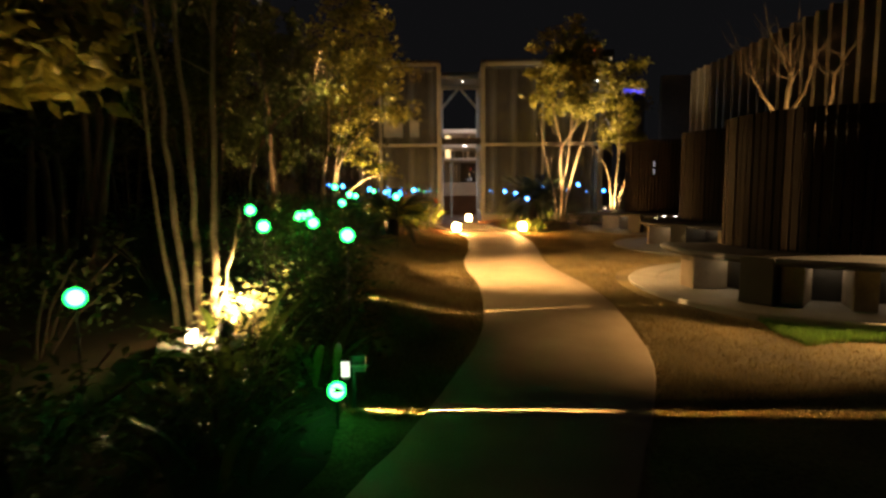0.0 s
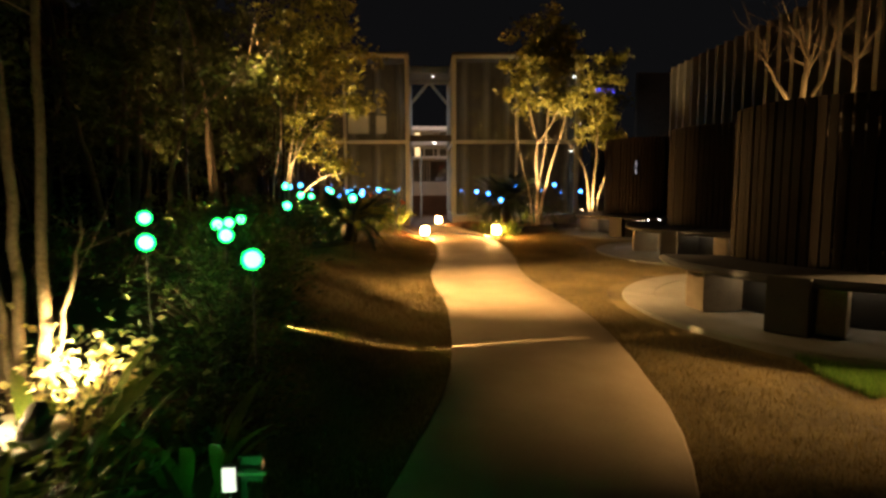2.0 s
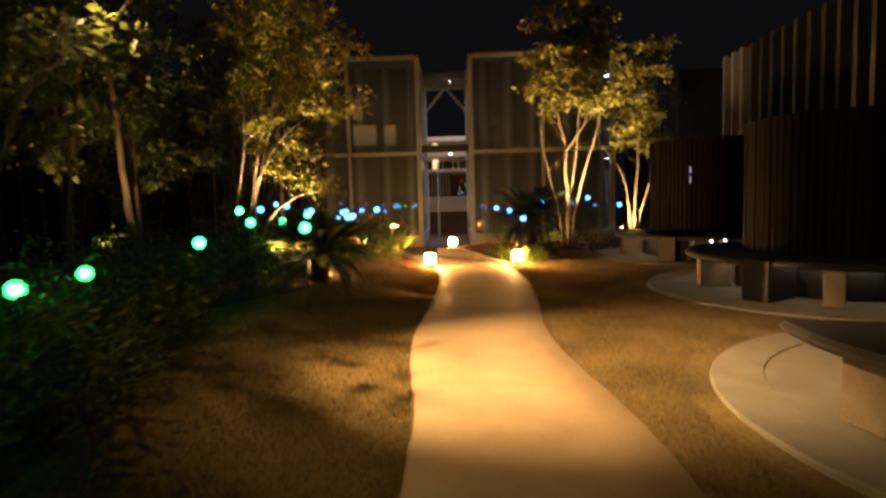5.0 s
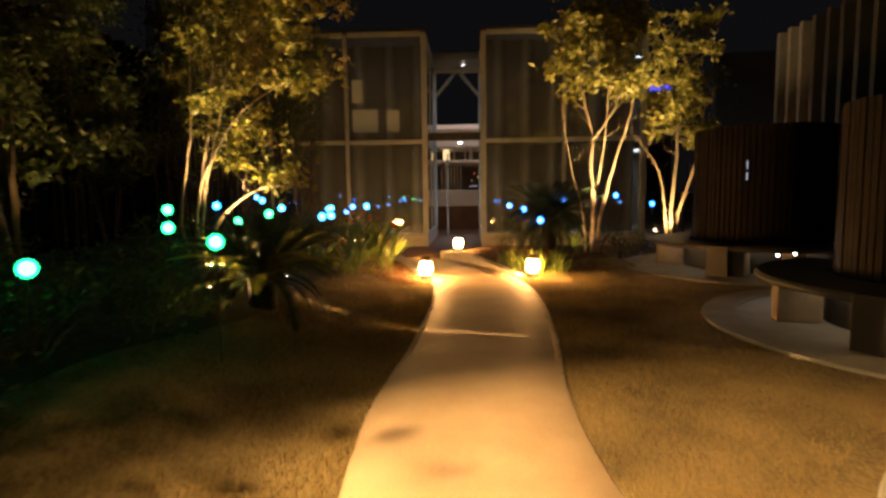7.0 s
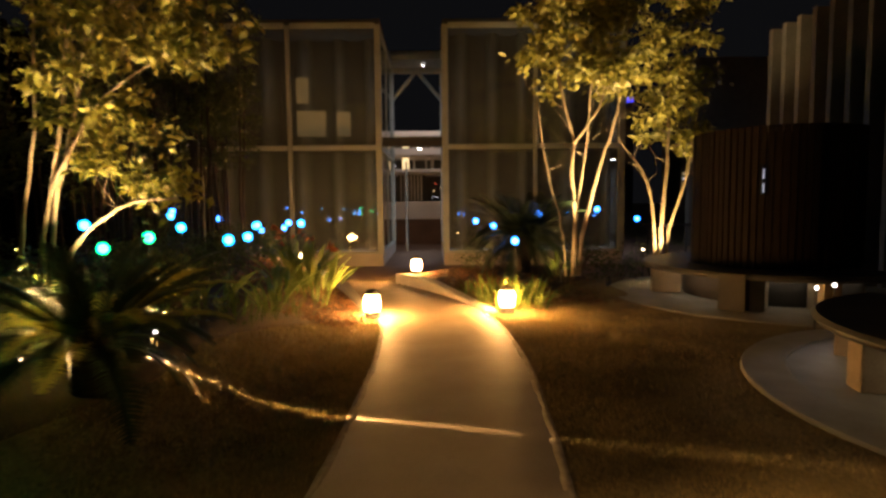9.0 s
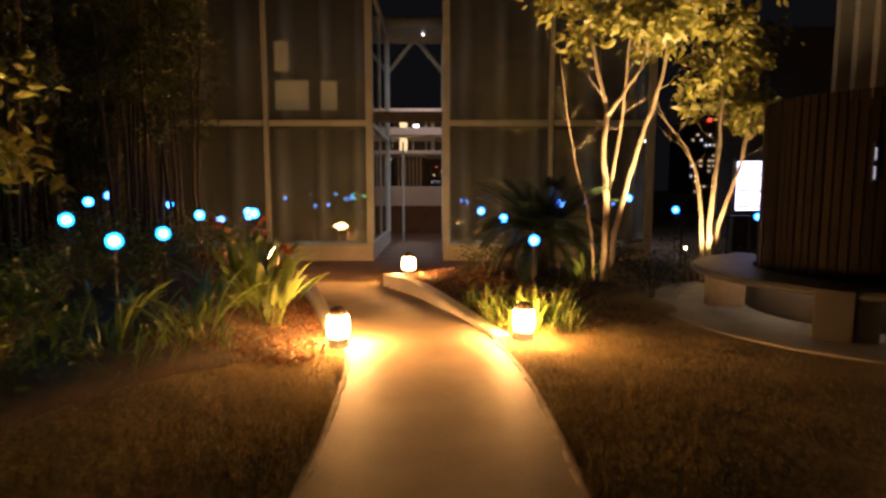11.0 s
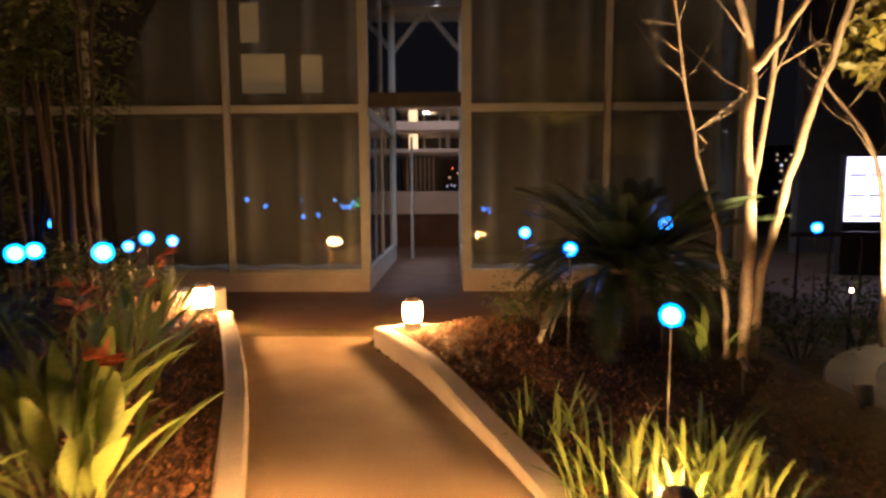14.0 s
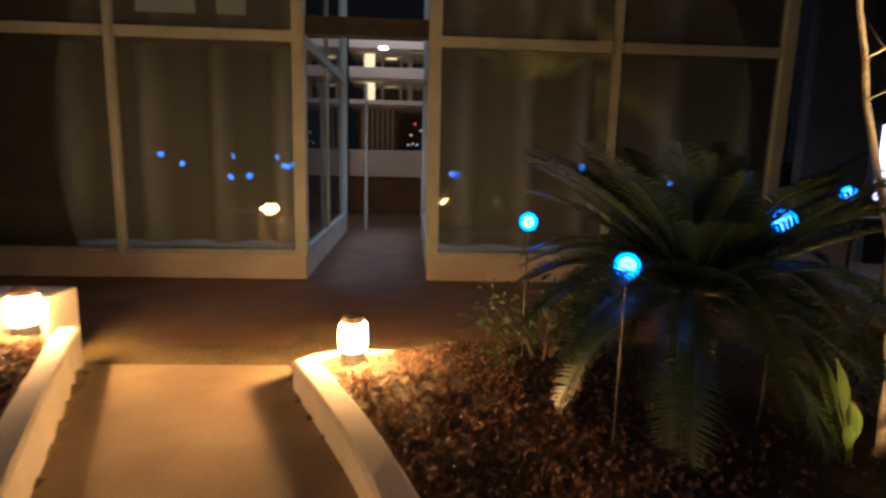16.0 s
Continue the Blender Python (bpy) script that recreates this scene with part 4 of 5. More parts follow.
# golden trees by the right box
tree("garden_tree", 3.38, 16.65, [([(0, 0, 0), (0.02, 0, 0.9), (-0.04, 0, 1.9), (0.0, 0.05, 2.3), (-0.25, 0.1, 3.4), (-0.3, 0.1, 4.4)], 0.048), ([(0.1, 0.05, 0), (0.2, 0.1, 0.9), (0.5, 0.1, 2.0), (0.75, 0.1, 2.9), (0.9, 0.1, 4.2)], 0.044), ([(-0.12, 0, 0), (-0.2, 0, 0.9), (-0.42, 0.05, 1.8), (-0.6, 0.1, 3.0)], 0.024), ([(0.05, 0.1, 0), (0.1, 0.2, 1.0), (0.28, 0.3, 2.3), (0.4, 0.3, 3.9)], 0.036), ([(0, 0, 2.25), (0.25, 0, 2.6), (0.5, 0.05, 3.1), (0.4, 0, 4.0)], 0.03)],
     [(0.6, 0, 3.3, 0.75, 0.3), (0.3, 0.1, 4.3, 1.0, 0.4), (-0.5, 0.1, 3.6, 0.6, 0.15), (-0.45, 0.1, 4.6, 0.65, 0.2), (0.8, 0, 4.8, 0.7, 0.25), (0.25, 0.1, 5.3, 0.75, 0.3)], BARK, LEAF, "many-stemmed tree with golden lit crown", 61, 3600, 0.16, 0.07, "golden trees")
tree("garden_tree", 5.15, 17.5, [([(0, 0, 0), (0.02, 0, 1.0), (0.1, 0, 2.2), (0.1, 0, 3.9)], 0.05), ([(-0.06, 0, 0), (-0.12, 0, 1.2), (-0.3, 0, 2.0), (-0.7, 0.1, 2.6)], 0.035), ([(0.1, 0.1, 0), (0.2, 0.1, 1.0), (0.5, 0.1, 2.0), (0.7, 0.1, 3.4)], 0.04)],
     [(0.1, 0, 3.1, 0.7, 0.35), (0.1, 0, 4.0, 0.95, 0.45), (0.5, 0, 2.7, 0.5, 0.2), (0.2, 0, 4.9, 0.7, 0.25)], BARK, LEAF, "smaller many-stemmed tree with golden lit crown", 62, 2800, 0.14, 0.06, "golden trees")
# bare tree inside the first round screen
tree("bare_tree", 4.45, 7.35, [([(0, 0, 0), (0.02, 0, 1.2), (0.0, 0, 2.2), (0.03, 0, 2.65), (-0.12, 0.1, 3.0)], 0.05), ([(0.0, 0, 2.0), (-0.3, -0.1, 2.25), (-0.45, -0.1, 2.5), (-0.52, -0.1, 2.8)], 0.026), ([(0, 0, 2.1), (0.28, 0.1, 2.4), (0.36, 0.1, 2.75), (0.5, 0.1, 3.0)], 0.026), ([(0.3, 0, 1.8), (0.55, 0, 2.25), (0.6, 0, 2.6), (0.8, 0, 2.95)], 0.024)], [], BARK, LEAF, "bare pruned tree with forked pale branches", 71)


# ---------------------------------------------------------------- shrubs and beds
def shrub(name, x, y, rx, ry, h, leaf, label, seed, leaves=900, size=0.06, wide=0.025, group=""):
    rg2 = random.Random(seed)
    z0 = land(x, y) - 0.02
    e = empty(name, x, y, z0, label, "shrub", group)
    for _ in range(7):
        v, f = [], []
        a = rg2.uniform(0, 2 * math.pi)
        t = (rx * 0.7 * math.cos(a), ry * 0.7 * math.sin(a), h * rg2.uniform(0.6, 0.95))
        tube_into(v, f, [(0.1 * t[0], 0.1 * t[1], -0.03), (t[0] * 0.45, t[1] * 0.45, t[2] * 0.55), t], [0.012, 0.009, 0.004], 5)
        raw("stem", v, f, DARKBARK, e)
    lv, lf = [], []
    lumps = [(rg2.uniform(-0.7, 0.7) * rx, rg2.uniform(-0.7, 0.7) * ry, rg2.uniform(0.35, 0.85) * h, rg2.uniform(0.12, 0.25)) for _ in range(22)]
    for _ in range(leaves):
        a, b, c, r = rg2.choice(lumps)
        q = Vector((a + rg2.gauss(0, r * 0.7), b + rg2.gauss(0, r * 0.7), max(0.02, c + rg2.gauss(0, r * 0.6))))
        d = Vector((q.x / rx + rg2.uniform(-1, 1), q.y / ry + rg2.uniform(-1, 1), rg2.uniform(-0.2, 1)))
        s = size * rg2.uniform(0.6, 1.3)
        leaf_into(lv, lf, q, d, s, s * wide / size, rg2)
    raw("foliage", lv, lf, leaf, e)
    return e


k = 0
for x, y, rx, ry, h in ((-0.66, 3.75, .2, .25, .22), (-0.74, 4.35, .22, .3, .25), (-1.1, 6.0, .22, .35, .28), (-1.3, 6.75, .28, .4, .32), (-1.45, 7.5, .3, .4, .35), (-1.5, 2.0, .8, .6, .5), (-0.95, 2.6, .4, .5, .35), (-2.3, 3.2, .7, .7, .7), (-0.95, 4.6, .45, .6, .5), (-1.25, 5.5, .5, .6, .6), (-1.6, 6.5, .6, .7, .65), (-1.75, 7.5, .6, .7, .6), (-2.4, 5.0, .8, .8, .9), (-2.6, 6.6, .8, .9, .9), (-1.7, 8.7, .6, .6, .55), (-1.35, 9.4, .5, .55, .6), (-2.3, 8.6, .7, .8, .8), (-2.4, 10.0, .7, .7, .7), (-2.0, 11.6, .6, .6, .6),
                        (-1.3, 12.2, .55, .6, .55), (-2.0, 13.2, .7, .6, .6), (-2.4, 14.4, .7, .7, .7), (-1.7, 15.0, .6, .6, .6), (-2.3, 15.9, .7, .7, .7), (-2.0, 17.2, .7, .6, .65), (-3.4, 16.8, .8, .7, .7), (-3.2, 13.4, .8, .8, .8), (-0.9, 1.2, .6, .5, .35), (-1.9, 0.9, .8, .6, .5)):
    k += 1
    shrub("shrub", x, y, rx, ry, h, SHRUB, "low dark green leafy shrub in the bed", 100 + k, 1100, group="bed shrubs")
for x, y, rx, ry, h in ((4.4, 17.6, .6, .5, .6), (5.3, 18.1, .6, .4, .7), (3.7, 17.6, .5, .5, .5), (6.2, 18.2, .5, .4, .6), (2.0, 17.9, .4, .3, .45)):
    k += 1
    shrub("shrub", x, y, rx, ry, h, SHRUB, "low dark green shrub beside the glass building", 100 + k, 800, group="bed shrubs")
# tall hedge along the west wall
for i, (x, y) in enumerate(((-4.9, 3.0), (-5.0, 5.0), (-5.4, 8.2), (-5.4, 9.8), (-5.3, 12.6), (-5.6, 15.6), (-4.6, 18.9), (-5.9, 19.0))):
    shrub("tall_shrub", x, y, 0.9, 1.0, 3.4, DARKLEAF, "tall dense dark hedge shrub against the wall", 300 + i, 2600, 0.13, 0.06, "hedge shrubs")
# pale flowering shrub blazing in the lamp at the first tree
shrub("flowering_shrub", -1.15, 3.55, .15, .14, .36, leafy("pale_petal", (0.55, 0.50, 0.20), (0.75, 0.70, 0.35), 0.5, 0.4), "pale yellow-green shrub brightly lit by a spotlight", 160, 520, 0.05, 0.035)


def frond_mesh(name, length, rise, droop, seed, pairs=46):
    """One arching feather leaf along +x."""
    rg3 = random.Random(seed)
    v, f = [], []
    pts = []
    for i in range(13):
        t = i / 12
        pts.append(Vector((length * t * (1 - 0.12 * t), 0, rise * t - droop * t * t)))
    tube_into(v, f, pts, [0.011 * (1 - 0.75 * i / 12) for i in range(13)], 5)
    mids = []
    for i in range(pairs + 1):
        a = (0.08 + 0.92 * i / pairs) * 12
        q = min(11, int(a))
        mids.append(len(v))
        v.append(pts[q].lerp(pts[q + 1], a - q) + Vector((0, 0, 0.006)))
    for i in range(pairs):
        t = 0.08 + 0.92 * i / pairs
        p, p2 = Vector(v[mids[i]]), Vector(v[mids[i + 1]])
        d = (p2 - p).normalized()
        ln = 0.165 * math.sin(math.pi * min(1, 0.14 + 0.84 * t)) + 0.03
        for s in (-1, 1):
            way = (d * 0.6 + Vector((0, s, 0.3 + rg3.uniform(-.1, .1)))).normalized()
            b = len(v)
            m1 = p.lerp(p2, 0.5) + way * ln * 0.5
            v += [m1 - d * 0.006, m1 + d * 0.006, p + way * ln - Vector((0, 0, 0.18 * ln))]
            f += [(mids[i], mids[i + 1], b + 1, b), (b, b + 1, b + 2)]
    me = bpy.data.meshes.new(name)
    me.from_pydata([tuple(p) for p in v], [], f)
    me.materials.append(PALM)
    return me


FRONDS = [frond_mesh("frond", 1.15, 1.1, 0.5, 1), frond_mesh("frond", 1.2, 0.75, 0.75, 2), frond_mesh("frond", 1.1, 0.45, 0.75, 3), frond_mesh("frond", 0.95, 1.05, 0.35, 4)]


# frond copy in a paler yellow-green: lamp light put into the leaf colour
LIT_FROND = frond_mesh("frond", 1.2, 0.85, 0.55, 9)
LIT_FROND.materials.clear()
LIT_FROND.materials.append(leafy("lit_frond", (0.17, 0.165, 0.02), (0.31, 0.27, 0.04), 0.5, 0.3))


def cycad(x, y, z, trunk, scale, label, seed, n=34, pale=False):
    rg4 = random.Random(seed)
    e = empty("cycad", x, y, z, label, "palm", "cycads")
    prof = [(0, -0.1), (0.12, -0.1)]
    for i in range(12):
        prof += [(0.125 + 0.006 * (i % 2), trunk * i / 11)]
    prof += [(0.07, trunk + 0.07), (0, trunk + 0.09)]
    part("trunk", lathe(bmesh.new(), prof, 12), PALMBARK, e, "rough scaly trunk")
    for i in range(n):
        ring = i / n
        me = FRONDS[3] if ring < 0.2 else FRONDS[0] if ring < 0.5 else FRONDS[1] if ring < 0.8 else FRONDS[2]
        if pale and i % 3 == 0:
            me = LIT_FROND
        share("frond", me, e, pose(0, 0, trunk, rg4.uniform(-8, 8), rg4.uniform(-10, 8) + (22 if ring > 0.85 else 0), i * 137.5 + rg4.uniform(-12, 12)) @ Matrix.Scale(scale * rg4.uniform(0.85, 1.1), 4))
    return e


cycad(-0.92, 10.6, land(-0.92, 10.6), 0.28, 0.76, "dark cycad palm with arching feathery fronds, some coloured as lit", 1, 60, True)
cycad(2.66, 17.28, land(2.66, 17.28), 0.60, 1.02, "dark cycad palm with arching feathery fronds beside the kerb", 2, 84)


def strap_mesh(name, length, wide, lean, curl, fold=0.2, paddle=False):
    v, f = [], []
    n = 13 if paddle else 9
    for i in range(n):
        t = i / (n - 1)
        w = wide * (0.35 + 1.6 * t) * (1 - t) ** 0.55 if t < 1 else 0.0
        if paddle:
            w = 0.012 if t < 0.42 else 0.012 + wide * math.sin(math.pi * ((t - 0.42) / 0.58) ** 0.8)
        w = max(w, 0.002)
        x = length * (lean * t + curl * t ** 3)
        z = length * (t - 0.35 * curl * t ** 3)
        v += [(x, -w / 2, z + fold * w), (x + 0.1 * w, 0, z), (x, w / 2, z + fold * w)]
    for i in range(n - 1):
        a = i * 3
        f += [(a, a + 1, a + 4, a + 3), (a + 1, a + 2, a + 5, a + 4)]
    me = bpy.data.meshes.new(name)
    me.from_pydata(v, [], f)
    me.materials.append(STRAP)
    me.polygons.foreach_set("use_smooth", [True] * len(me.polygons))
    return me


STRAPS = [strap_mesh("leaf", 0.62, 0.085, 0.25, 0.15), strap_mesh("leaf", 0.55, 0.095, 0.45, 0.3), strap_mesh("leaf", 0.70, 0.06, 0.15, 0.2), strap_mesh("leaf", 0.42, 0.035, 0.5, 0.55), strap_mesh("leaf", 0.66, 0.085, 0.22, 0.12, 0.25, True), strap_mesh("leaf", 0.72, 0.075, 0.4, 0.2, 0.25, True), strap_mesh("leaf", 0.60, 0.09, 0.55, 0.25, 0.25, True)]


def strap_plant(name, x, y, n, scale, label, seed, kinds=(0, 1, 2), flowers=0, spread=0.16, group="", zoff=0.0):
    rg5 = random.Random(seed)
    e = empty(name, x, y, land(x, y) - 0.01 + zoff, label, "plant", group)
    for i in range(n):
        a = rg5.uniform(0, 360)
        r = spread * math.sqrt(rg5.random())
        share("leaf", STRAPS[rg5.choice(kinds)], e, pose(r * math.cos(radians(a)), r * math.sin(radians(a)), 0, rg5.uniform(-8, 8), rg5.uniform(-12, 14), a + rg5.uniform(-40, 40)) @ Matrix.Scale(scale * rg5.uniform(0.65, 1.15), 4))
    for i in range(flowers):
        a = rg5.uniform(0, 2 * math.pi)
        h = 0.72 * scale * rg5.uniform(0.9, 1.2)
        ox, oy = 0.22 * math.cos(a), 0.22 * math.sin(a)
        v, f = [], []
        tube_into(v, f, [(0, 0, 0), (ox * 0.4, oy * 0.4, h * 0.6), (ox, oy, h)], [0.009, 0.008, 0.006], 6)
        st = raw("stalk", v, f, STRAP, e)
        v, f = [], []
        for _ in range(6):
            leaf_into(v, f, Vector((ox, oy, h)), Vector((math.cos(a) + rg5.uniform(-.5, .5), math.sin(a) + rg5.uniform(-.5, .5), rg5.uniform(0.2, 1.2))), 0.13, 0.03, rg5)
        raw("flower", v, f, FLOWER, st, label="orange pointed bloom")
    return e


strap_plant("bird_of_paradise", -0.42, 14.55, 26, 0.95, "bird-of-paradise plant with broad upright green leaves", 1, (4, 5, 6), 3, 0.2, "strap-leaved plants")
strap_plant("bird_of_paradise", -0.75, 14.9, 24, 1.0, "bird-of-paradise plant with orange blooms", 2, (4, 5, 6), 3, 0.22, "strap-leaved plants")
strap_plant("bird_of_paradise", -0.95, 15.8, 22, 0.85, "bird-of-paradise plant with orange blooms", 3, (4, 5, 6), 3, 0.25, "strap-leaved plants")
strap_plant("bird_of_paradise", -1.4, 16.8, 20, 0.85, "bird-of-paradise plant with orange blooms beside the kerb", 4, (4, 5), 3, 0.25, "strap-leaved plants")
strap_plant("lily_clump", -0.75, 13.75, 34, 0.9, "arching strap-leaved lily clump", 5, (1, 3), 0, 0.25, "strap-leaved plants")
strap_plant("lily_clump", -1.35, 13.3, 30, 0.9, "arching strap-leaved lily clump", 6, (1, 3), 0, 0.3, "strap-leaved plants")
strap_plant("lily_clump", -0.85, 2.3, 26, 0.9, "arching strap-leaved lily clump at the bed edge", 7, (1, 3), 0, 0.25, "strap-leaved plants")
strap_plant("lily_clump", -1.0, 3.0, 22, 0.9, "arching strap-leaved lily clump at the bed edge", 8, (1, 3), 0, 0.25, "strap-leaved plants")
strap_plant("lily_clump", -0.62, 3.35, 22, 0.7, "arching strap-leaved lily clump at the bed edge", 9, (1, 3), 0, 0.2, "strap-leaved plants")
for i, (x, y, n, s) in enumerate(((2.12, 14.66, 50, 0.6), (1.88, 14.72, 40, 0.55), (2.36, 14.62, 40, 0.55), (1.95, 15.1, 36, 0.6), (2.4, 15.0, 36, 0.6), (1.7, 15.6, 30, 0.5))):
    strap_plant("grass_tuft", x, y, n, s, "tuft of arching grassy leaves behind the lantern", 20 + i, (2, 3), 0, 0.22, "grass tufts")
for i, (x, y, s) in enumerate(((-0.62, 13.2, 0.45), (-0.95, 12.95, 0.5), (-1.25, 12.7, 0.5), (-0.5, 13.5, 0.4), (-1.0, 13.35, 0.55), (-1.6, 12.95, 0.55), (-0.75, 12.75, 0.4))):
    strap_plant("grass_tuft", x, y, 18, s, "low tuft of green grassy leaves in the bed", 60 + i, (2, 3), 0, 0.24, "grass tufts")
strap_plant("lily_clump", 3.12, 16.6, 12, 0.7, "broad-leaved plant lit yellow at the tree foot", 30, (4, 6), 0, 0.14, "strap-leaved plants")


def scatter(name, n, place, leaf, label, seed, size, wide, up, category, lift=0.0):
    rg6 = random.Random(seed)
    v, f = [], []
    while n:
        p = place(rg6)
        if p is None:
            continue
        n -= 1
        x, y = p
        z = land(x, y) + lift
        a = rg6.uniform(0, 2 * math.pi)
        s = size * rg6.uniform(0.5, 1.3)
        w = wide * rg6.uniform(0.7, 1.2)
        lean = rg6.uniform(0.1, 1.0) * (1 - up) + 0.15
        b = len(v)
        c, d = math.cos(a), math.sin(a)
        v += [(x - d * w, y + c * w, z - 0.003), (x + d * w, y - c * w, z - 0.003), (x + c * lean * s, y + d * lean * s, z + s * up + 0.004)]
        f.append((b, b + 1, b + 2))
    return tagged(raw(name, v, f, leaf), label, category, kind="stuff")


def lawn_place(r):
    y = r.uniform(3.0, 15.5)
    if r.random() < 0.5:
        x = eased(LEFT_EDGE, y) - abs(r.gauss(0, 0.8)) - 0.005
        return (x, y) if y < 14.2 and x > -1.6 else None
    x = eased(RIGHT_EDGE, y) + abs(r.gauss(0, 1.0)) + 0.005
    if any((x - cx) ** 2 + (y - cy) ** 2 < 2.32 ** 2 for cx, cy, _ in DRUMS) or y > 15 and x < 2.3:
        return None
    return x, y


scatter("lawn_grass", 150000, lawn_place, BLADE, "short dry golden lawn grass", 3, 0.042, 0.0022, 0.7, "grass")


def turf_place(r):
    x, y = r.uniform(2.9, 5.6), r.uniform(3.9, 5.6)
    if (x - 4.55) ** 2 + (y - 6.6) ** 2 < 1.95 ** 2 or y < 4.38 - 0.06 * math.sin(x * 5) or x < 2.98 + 0.03 * math.sin(y * 9):
        return None
    return x, y


scatter("green_turf", 16000, turf_place, GREENBLADE, "patch of bright green turf before the bench", 4, 0.07, 0.004, 0.8, "grass")


def litter_place(r):
    if r.random() < 0.12:
        y = r.uniform(13.4, 14.9)
        return eased(BED_LEFT, y) + 0.25 - abs(r.gauss(0, 0.5)), y
    y = r.uniform(14.8, 18.2)
    if r.random() < 0.6:
        x = eased(RIGHT_EDGE, y) + 0.2 + abs(r.gauss(0, 0.9))
        return (x, y) if x < 3.6 else None
    x = eased(LEFT_EDGE, y) - 0.18 - abs(r.gauss(0, 0.7))
    return x, y


scatter("leaf_litter", 14000, litter_place, LITTER, "brown fallen leaves and bark on the bed", 6, 0.055, 0.016, 0.3, "leaf litter", 0.02)

# ---------------------------------------------------------------- spotlights
g = land(-1.26, 3.16)
plinth = empty("tree_plinth", -1.26, 3.16, g, "low dark round plinth with a pale slab at the tree foot", "plinth")
part("body", lathe(bmesh.new(), [(0, -0.05), (0.19, -0.05), (0.20, 0.02), (0.185, 0.40 - g), (0, 0.40 - g)], 20), DARKSTONE, plinth)
part("slab", lathe(bmesh.new(), [(0, 0.402 - g), (0.232, 0.402 - g), (0.24, 0.41 - g), (0.238, 0.428 - g), (0.23, 0.434 - g), (0, 0.436 - g)], 22), PAVE, plinth, "pale stone slab")
bl = empty("box_light", -1.28, 3.09, 0.436, "small white glowing box light on the slab", "garden light")
part("housing", boxed(-0.03, 0.03, -0.022, 0.022, 0.0, 0.012), DARKSTEEL, bl)
part("diffuser", boxed(-0.026, 0.026, -0.02, 0.02, 0.012, 0.085, bevel=0.006), LENS, bl, "white glowing diffuser")
lamp("box_light_glow", "POINT", Matrix.Translation((-1.25, 3.16, 0.53)), 9, TREELIGHT, 0.02)
spot(-1.13, 3.20, 0.49, (-1.2, 3.72, 0.72), 360, 60, "small black spotlight at the tree foot", TREELIGHT, stem=False)
spot(-1.75, 11.6, land(-1.75, 11.6) + 0.15, (-2.0, 12.4, 3.2), 1100, 76, "small black spotlight under the tree", TREELIGHT)
spot(-1.55, 10.85, land(-1.55, 10.85) + 0.12, (-1.1, 10.66, 0.95), 450, 85, "small black spotlight under the cycad", AMBER, LENS, 0.028)
spot(3.7, 15.8, land(3.7, 15.8) + 0.12, (3.75, 16.75, 3.6), 2500, 64, "small black spotlight at the tree foot", TREELIGHT)
spot(4.95, 17.0, land(4.95, 17.0) + 0.15, (5.2, 17.5, 3.2), 1000, 85, "small black spotlight at the tree foot", TREELIGHT)


# wall lamps on the finned wall, shining between the round screens
def wall_lamp(x, y, z, target, energy, cone):
    e = empty("wall_lamp", x, y, z, "small dark wall floodlight on the finned wall", "wall lamp", "wall lamps")
    part("bracket", boxed(0.06, 0.46, -0.02, 0.02, -0.02, 0.02), DARKSTEEL, e)
    part("housing", boxed(0.0, 0.06, -0.10, 0.10, -0.07, 0.07, bevel=0.01), DARKSTEEL, e)
    part("lens", boxed(-0.012, -0.002, -0.085, 0.085, -0.055, 0.055), LENS, e, "bright lens")
    lamp("wall_beam", "SPOT", look((x - 0.04, y, z), target), energy, AMBER, 0.05, cone, 1.0)


wall_lamp(7.9, 5.6, 2.75, (3.35, 4.75, 0.0), 3200, 25)
spot(-2.6, 8.9, land(-2.6, 8.9) + 0.45, (-3.0, 10.2, 3.0), 190, 85, "small black spotlight under the trees")
spot(-2.05, 6.95, 3.65, (1.45, 7.8, 0.15), 4200, 43, "floodlight on a pole among the trees", AMBER, LENS, 0.09, True, 0.04, 1.0)
lamp("flood_spill", "SPOT", look((-2.0, 6.96, 3.62), (1.7, 7.5, 0.15)), 340, AMBER, 0.05, 78, 1.0)
spot(4.4, 6.2, 1.25, (4.5, 7.3, 3.0), 140, 90, "small spotlight inside the round screen", stem=False)
# unseen uplight added to brighten the overhanging leaves
spot(-2.25, 2.2, land(-2.25, 2.2) + 0.12, (-1.98, 2.8, 2.0), 160, 34, "small black spotlight added to brighten the overhanging tree")
spot(5.12, 13.2, 0.62, (3.0, 9.0, 0.7), 6, 60, "small low spotlight with a white lens", (1, .9, .8), WHITELENS, 0.022)
spot(5.42, 13.35, 0.62, (3.0, 9.0, 0.7), 6, 60, "small low spotlight with a white lens", (1, .9, .8), WHITELENS, 0.022)
spot(3.02, 15.92, land(3.02, 15.92) + 0.22, (3.12, 16.6, 0.7), 45, 60, "small low spotlight with a warm lens", AMBER, LENS, 0.022)
spot(4.94, 17.75, land(4.94, 17.75) + 0.62, (3.0, 13.0, 1.2), 8, 60, "small low spotlight with a warm lens", AMBER, LENS, 0.022)
# bright lens of the spotlight behind the cycad
spot(-1.02, 11.55, land(-1.02, 11.55) + 0.14, (-0.6, 11.0, 0.9), 30, 60, "small spotlight with a white lens behind the cycad", AMBER, WHITELENS, 0.025)


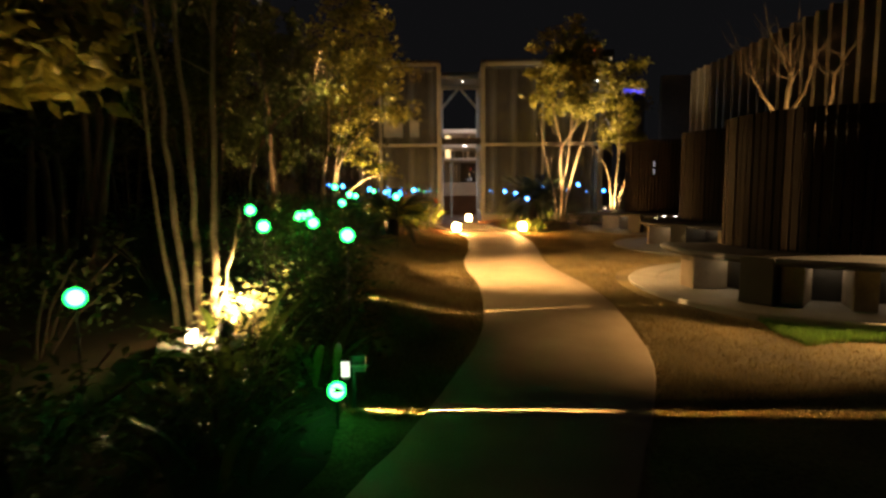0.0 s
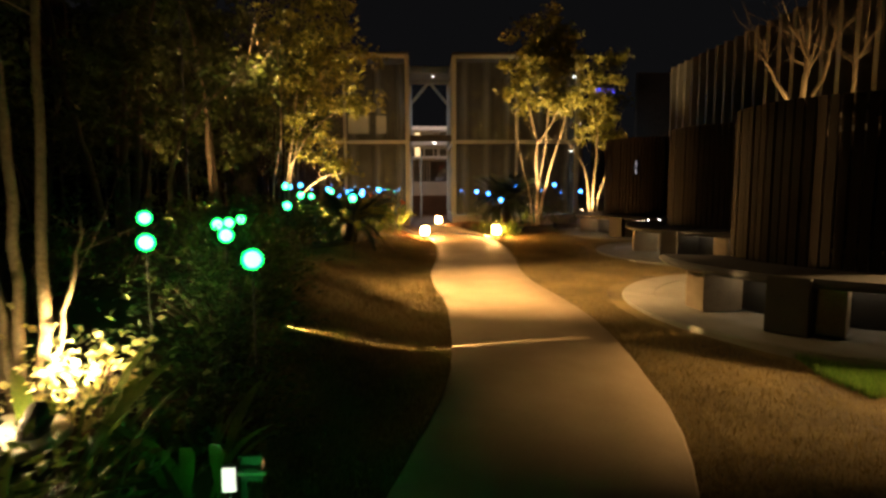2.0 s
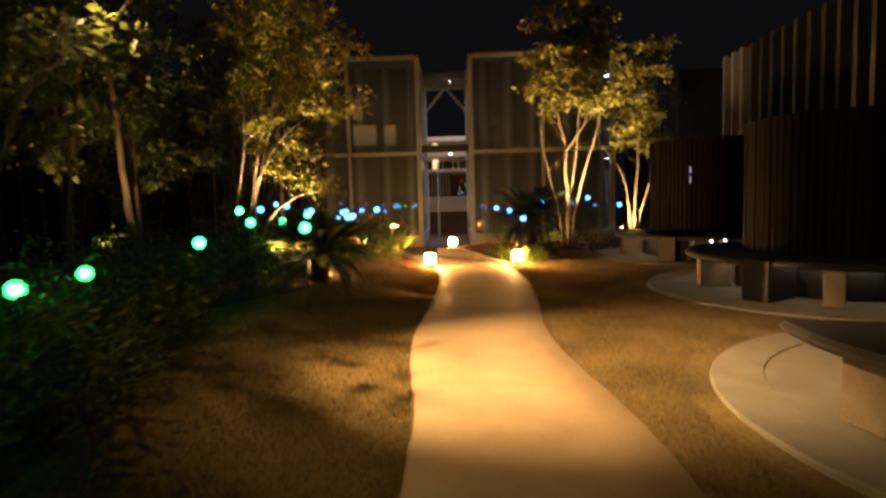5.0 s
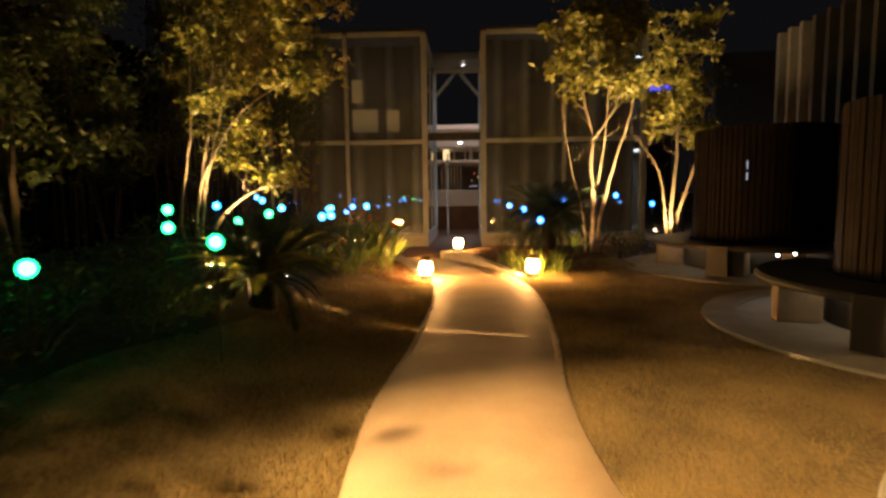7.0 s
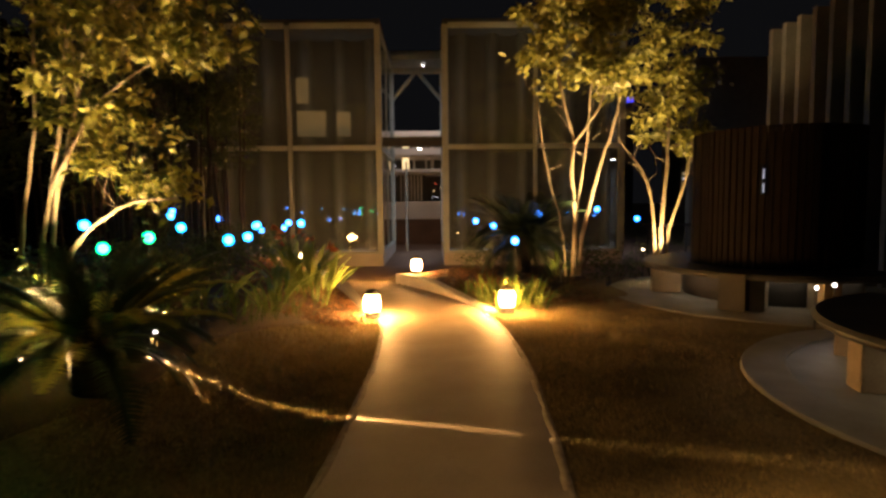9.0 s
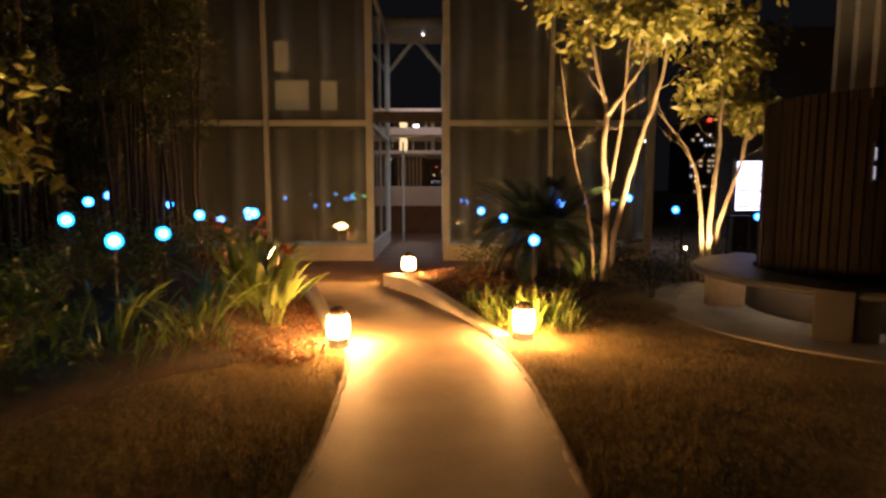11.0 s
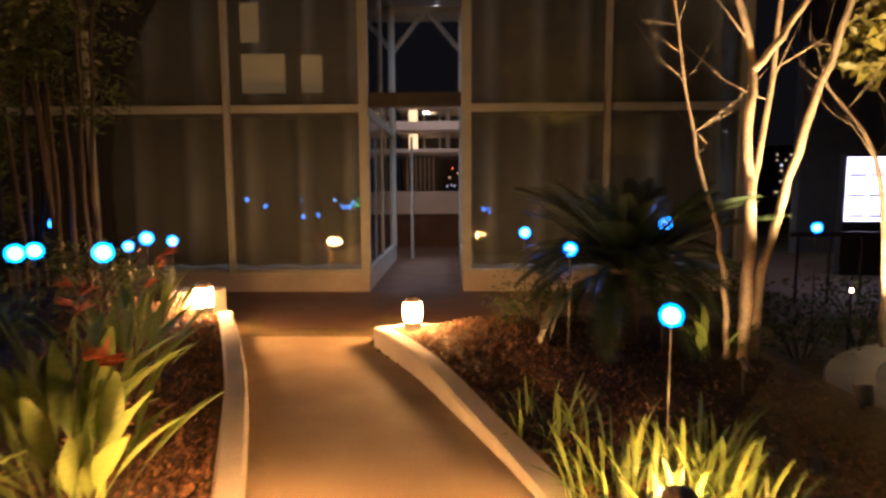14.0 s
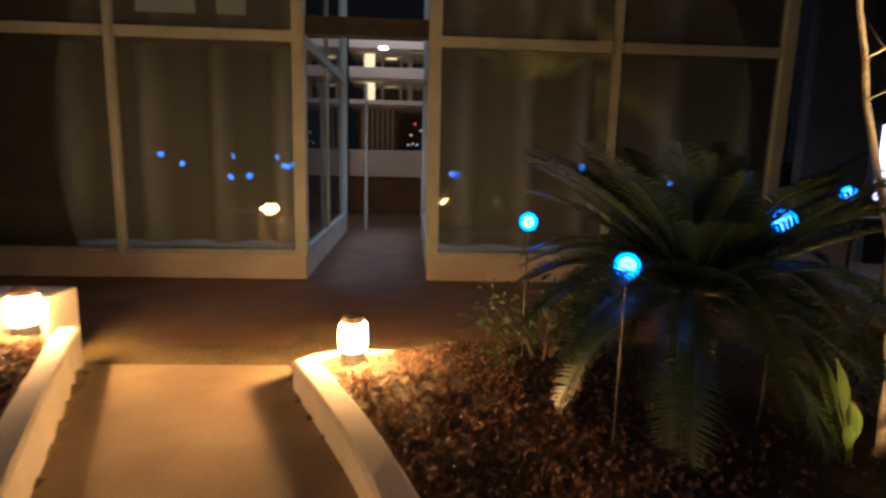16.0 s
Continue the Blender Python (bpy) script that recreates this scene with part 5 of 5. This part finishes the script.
def slit_light(x, y, toward, energy, lift=0.15, beam=0.0):
    """Low hooded light whose narrow slit throws a line across the ground; beam adds a forward throw."""
    z = land(x, y) + lift
    e = empty("slit_light", x, y, z, "low black hooded light throwing a thin line", "path light", "slit lights")
    e.matrix_world = pose(x, y, z, 0, 0, math.degrees(math.atan2(toward[1] - y, toward[0] - x)))
    for s in (-1, 1):
        part("cheek", boxed(-0.012, 0.07, 0.001 if s > 0 else -0.007, 0.007 if s > 0 else -0.001, -0.05, 0.04), DARKSTEEL, e)
    part("back", boxed(-0.02, -0.0125, -0.007, 0.007, -0.05, 0.04), DARKSTEEL, e)
    part("hood", boxed(-0.02, 0.07, -0.007, 0.007, 0.0405, 0.047), DARKSTEEL, e)
    part("foot", boxed(-0.012, 0.012, -0.006, 0.006, -lift - 0.03, -0.0505), DARKSTEEL, e)
    lamp("slit_beam", "POINT", Matrix.Translation((x, y, z)), energy, AMBER, 0.0006)
    if beam:
        aim = (Vector((*toward, 0)) - Vector((x, y, 0))).normalized() * 2.6
        lamp("slit_beam", "SPOT", look((x, y, z), (x + aim.x, y + aim.y, path_z(y))), beam, AMBER, 0.0006, 34, 1.0)


slit_light(-0.36, 3.14, (2.8, 3.07), 800, 0.27, 650)
slit_light(-0.80, 5.20, (0.5, 5.40), 650, 0.14)
slit_light(-0.98, 11.30, (0.54, 10.85), 1300, 0.16)

# small white-faced marker light on a stake
pl = empty("marker_light", -0.40, 3.10, land(-0.40, 3.10), "small white lit marker light on a thin stake", "garden light")
part("face", boxed(-0.024, 0.024, -0.012, -0.006, 0.20, 0.29, bevel=0.002), glow("marker_face", (1.0, 0.93, 0.82), 1.0), pl, "white lit face")
part("case", boxed(-0.027, 0.027, -0.005, 0.02, 0.196, 0.296, bevel=0.004), DARKSTEEL, pl)
part("stake", boxed(-0.004, 0.004, 0.0, 0.008, -0.05, 0.195), DARKSTEEL, pl)
part("arm", boxed(0.028, 0.13, 0.0, 0.008, 0.255, 0.268), STEEL, pl)
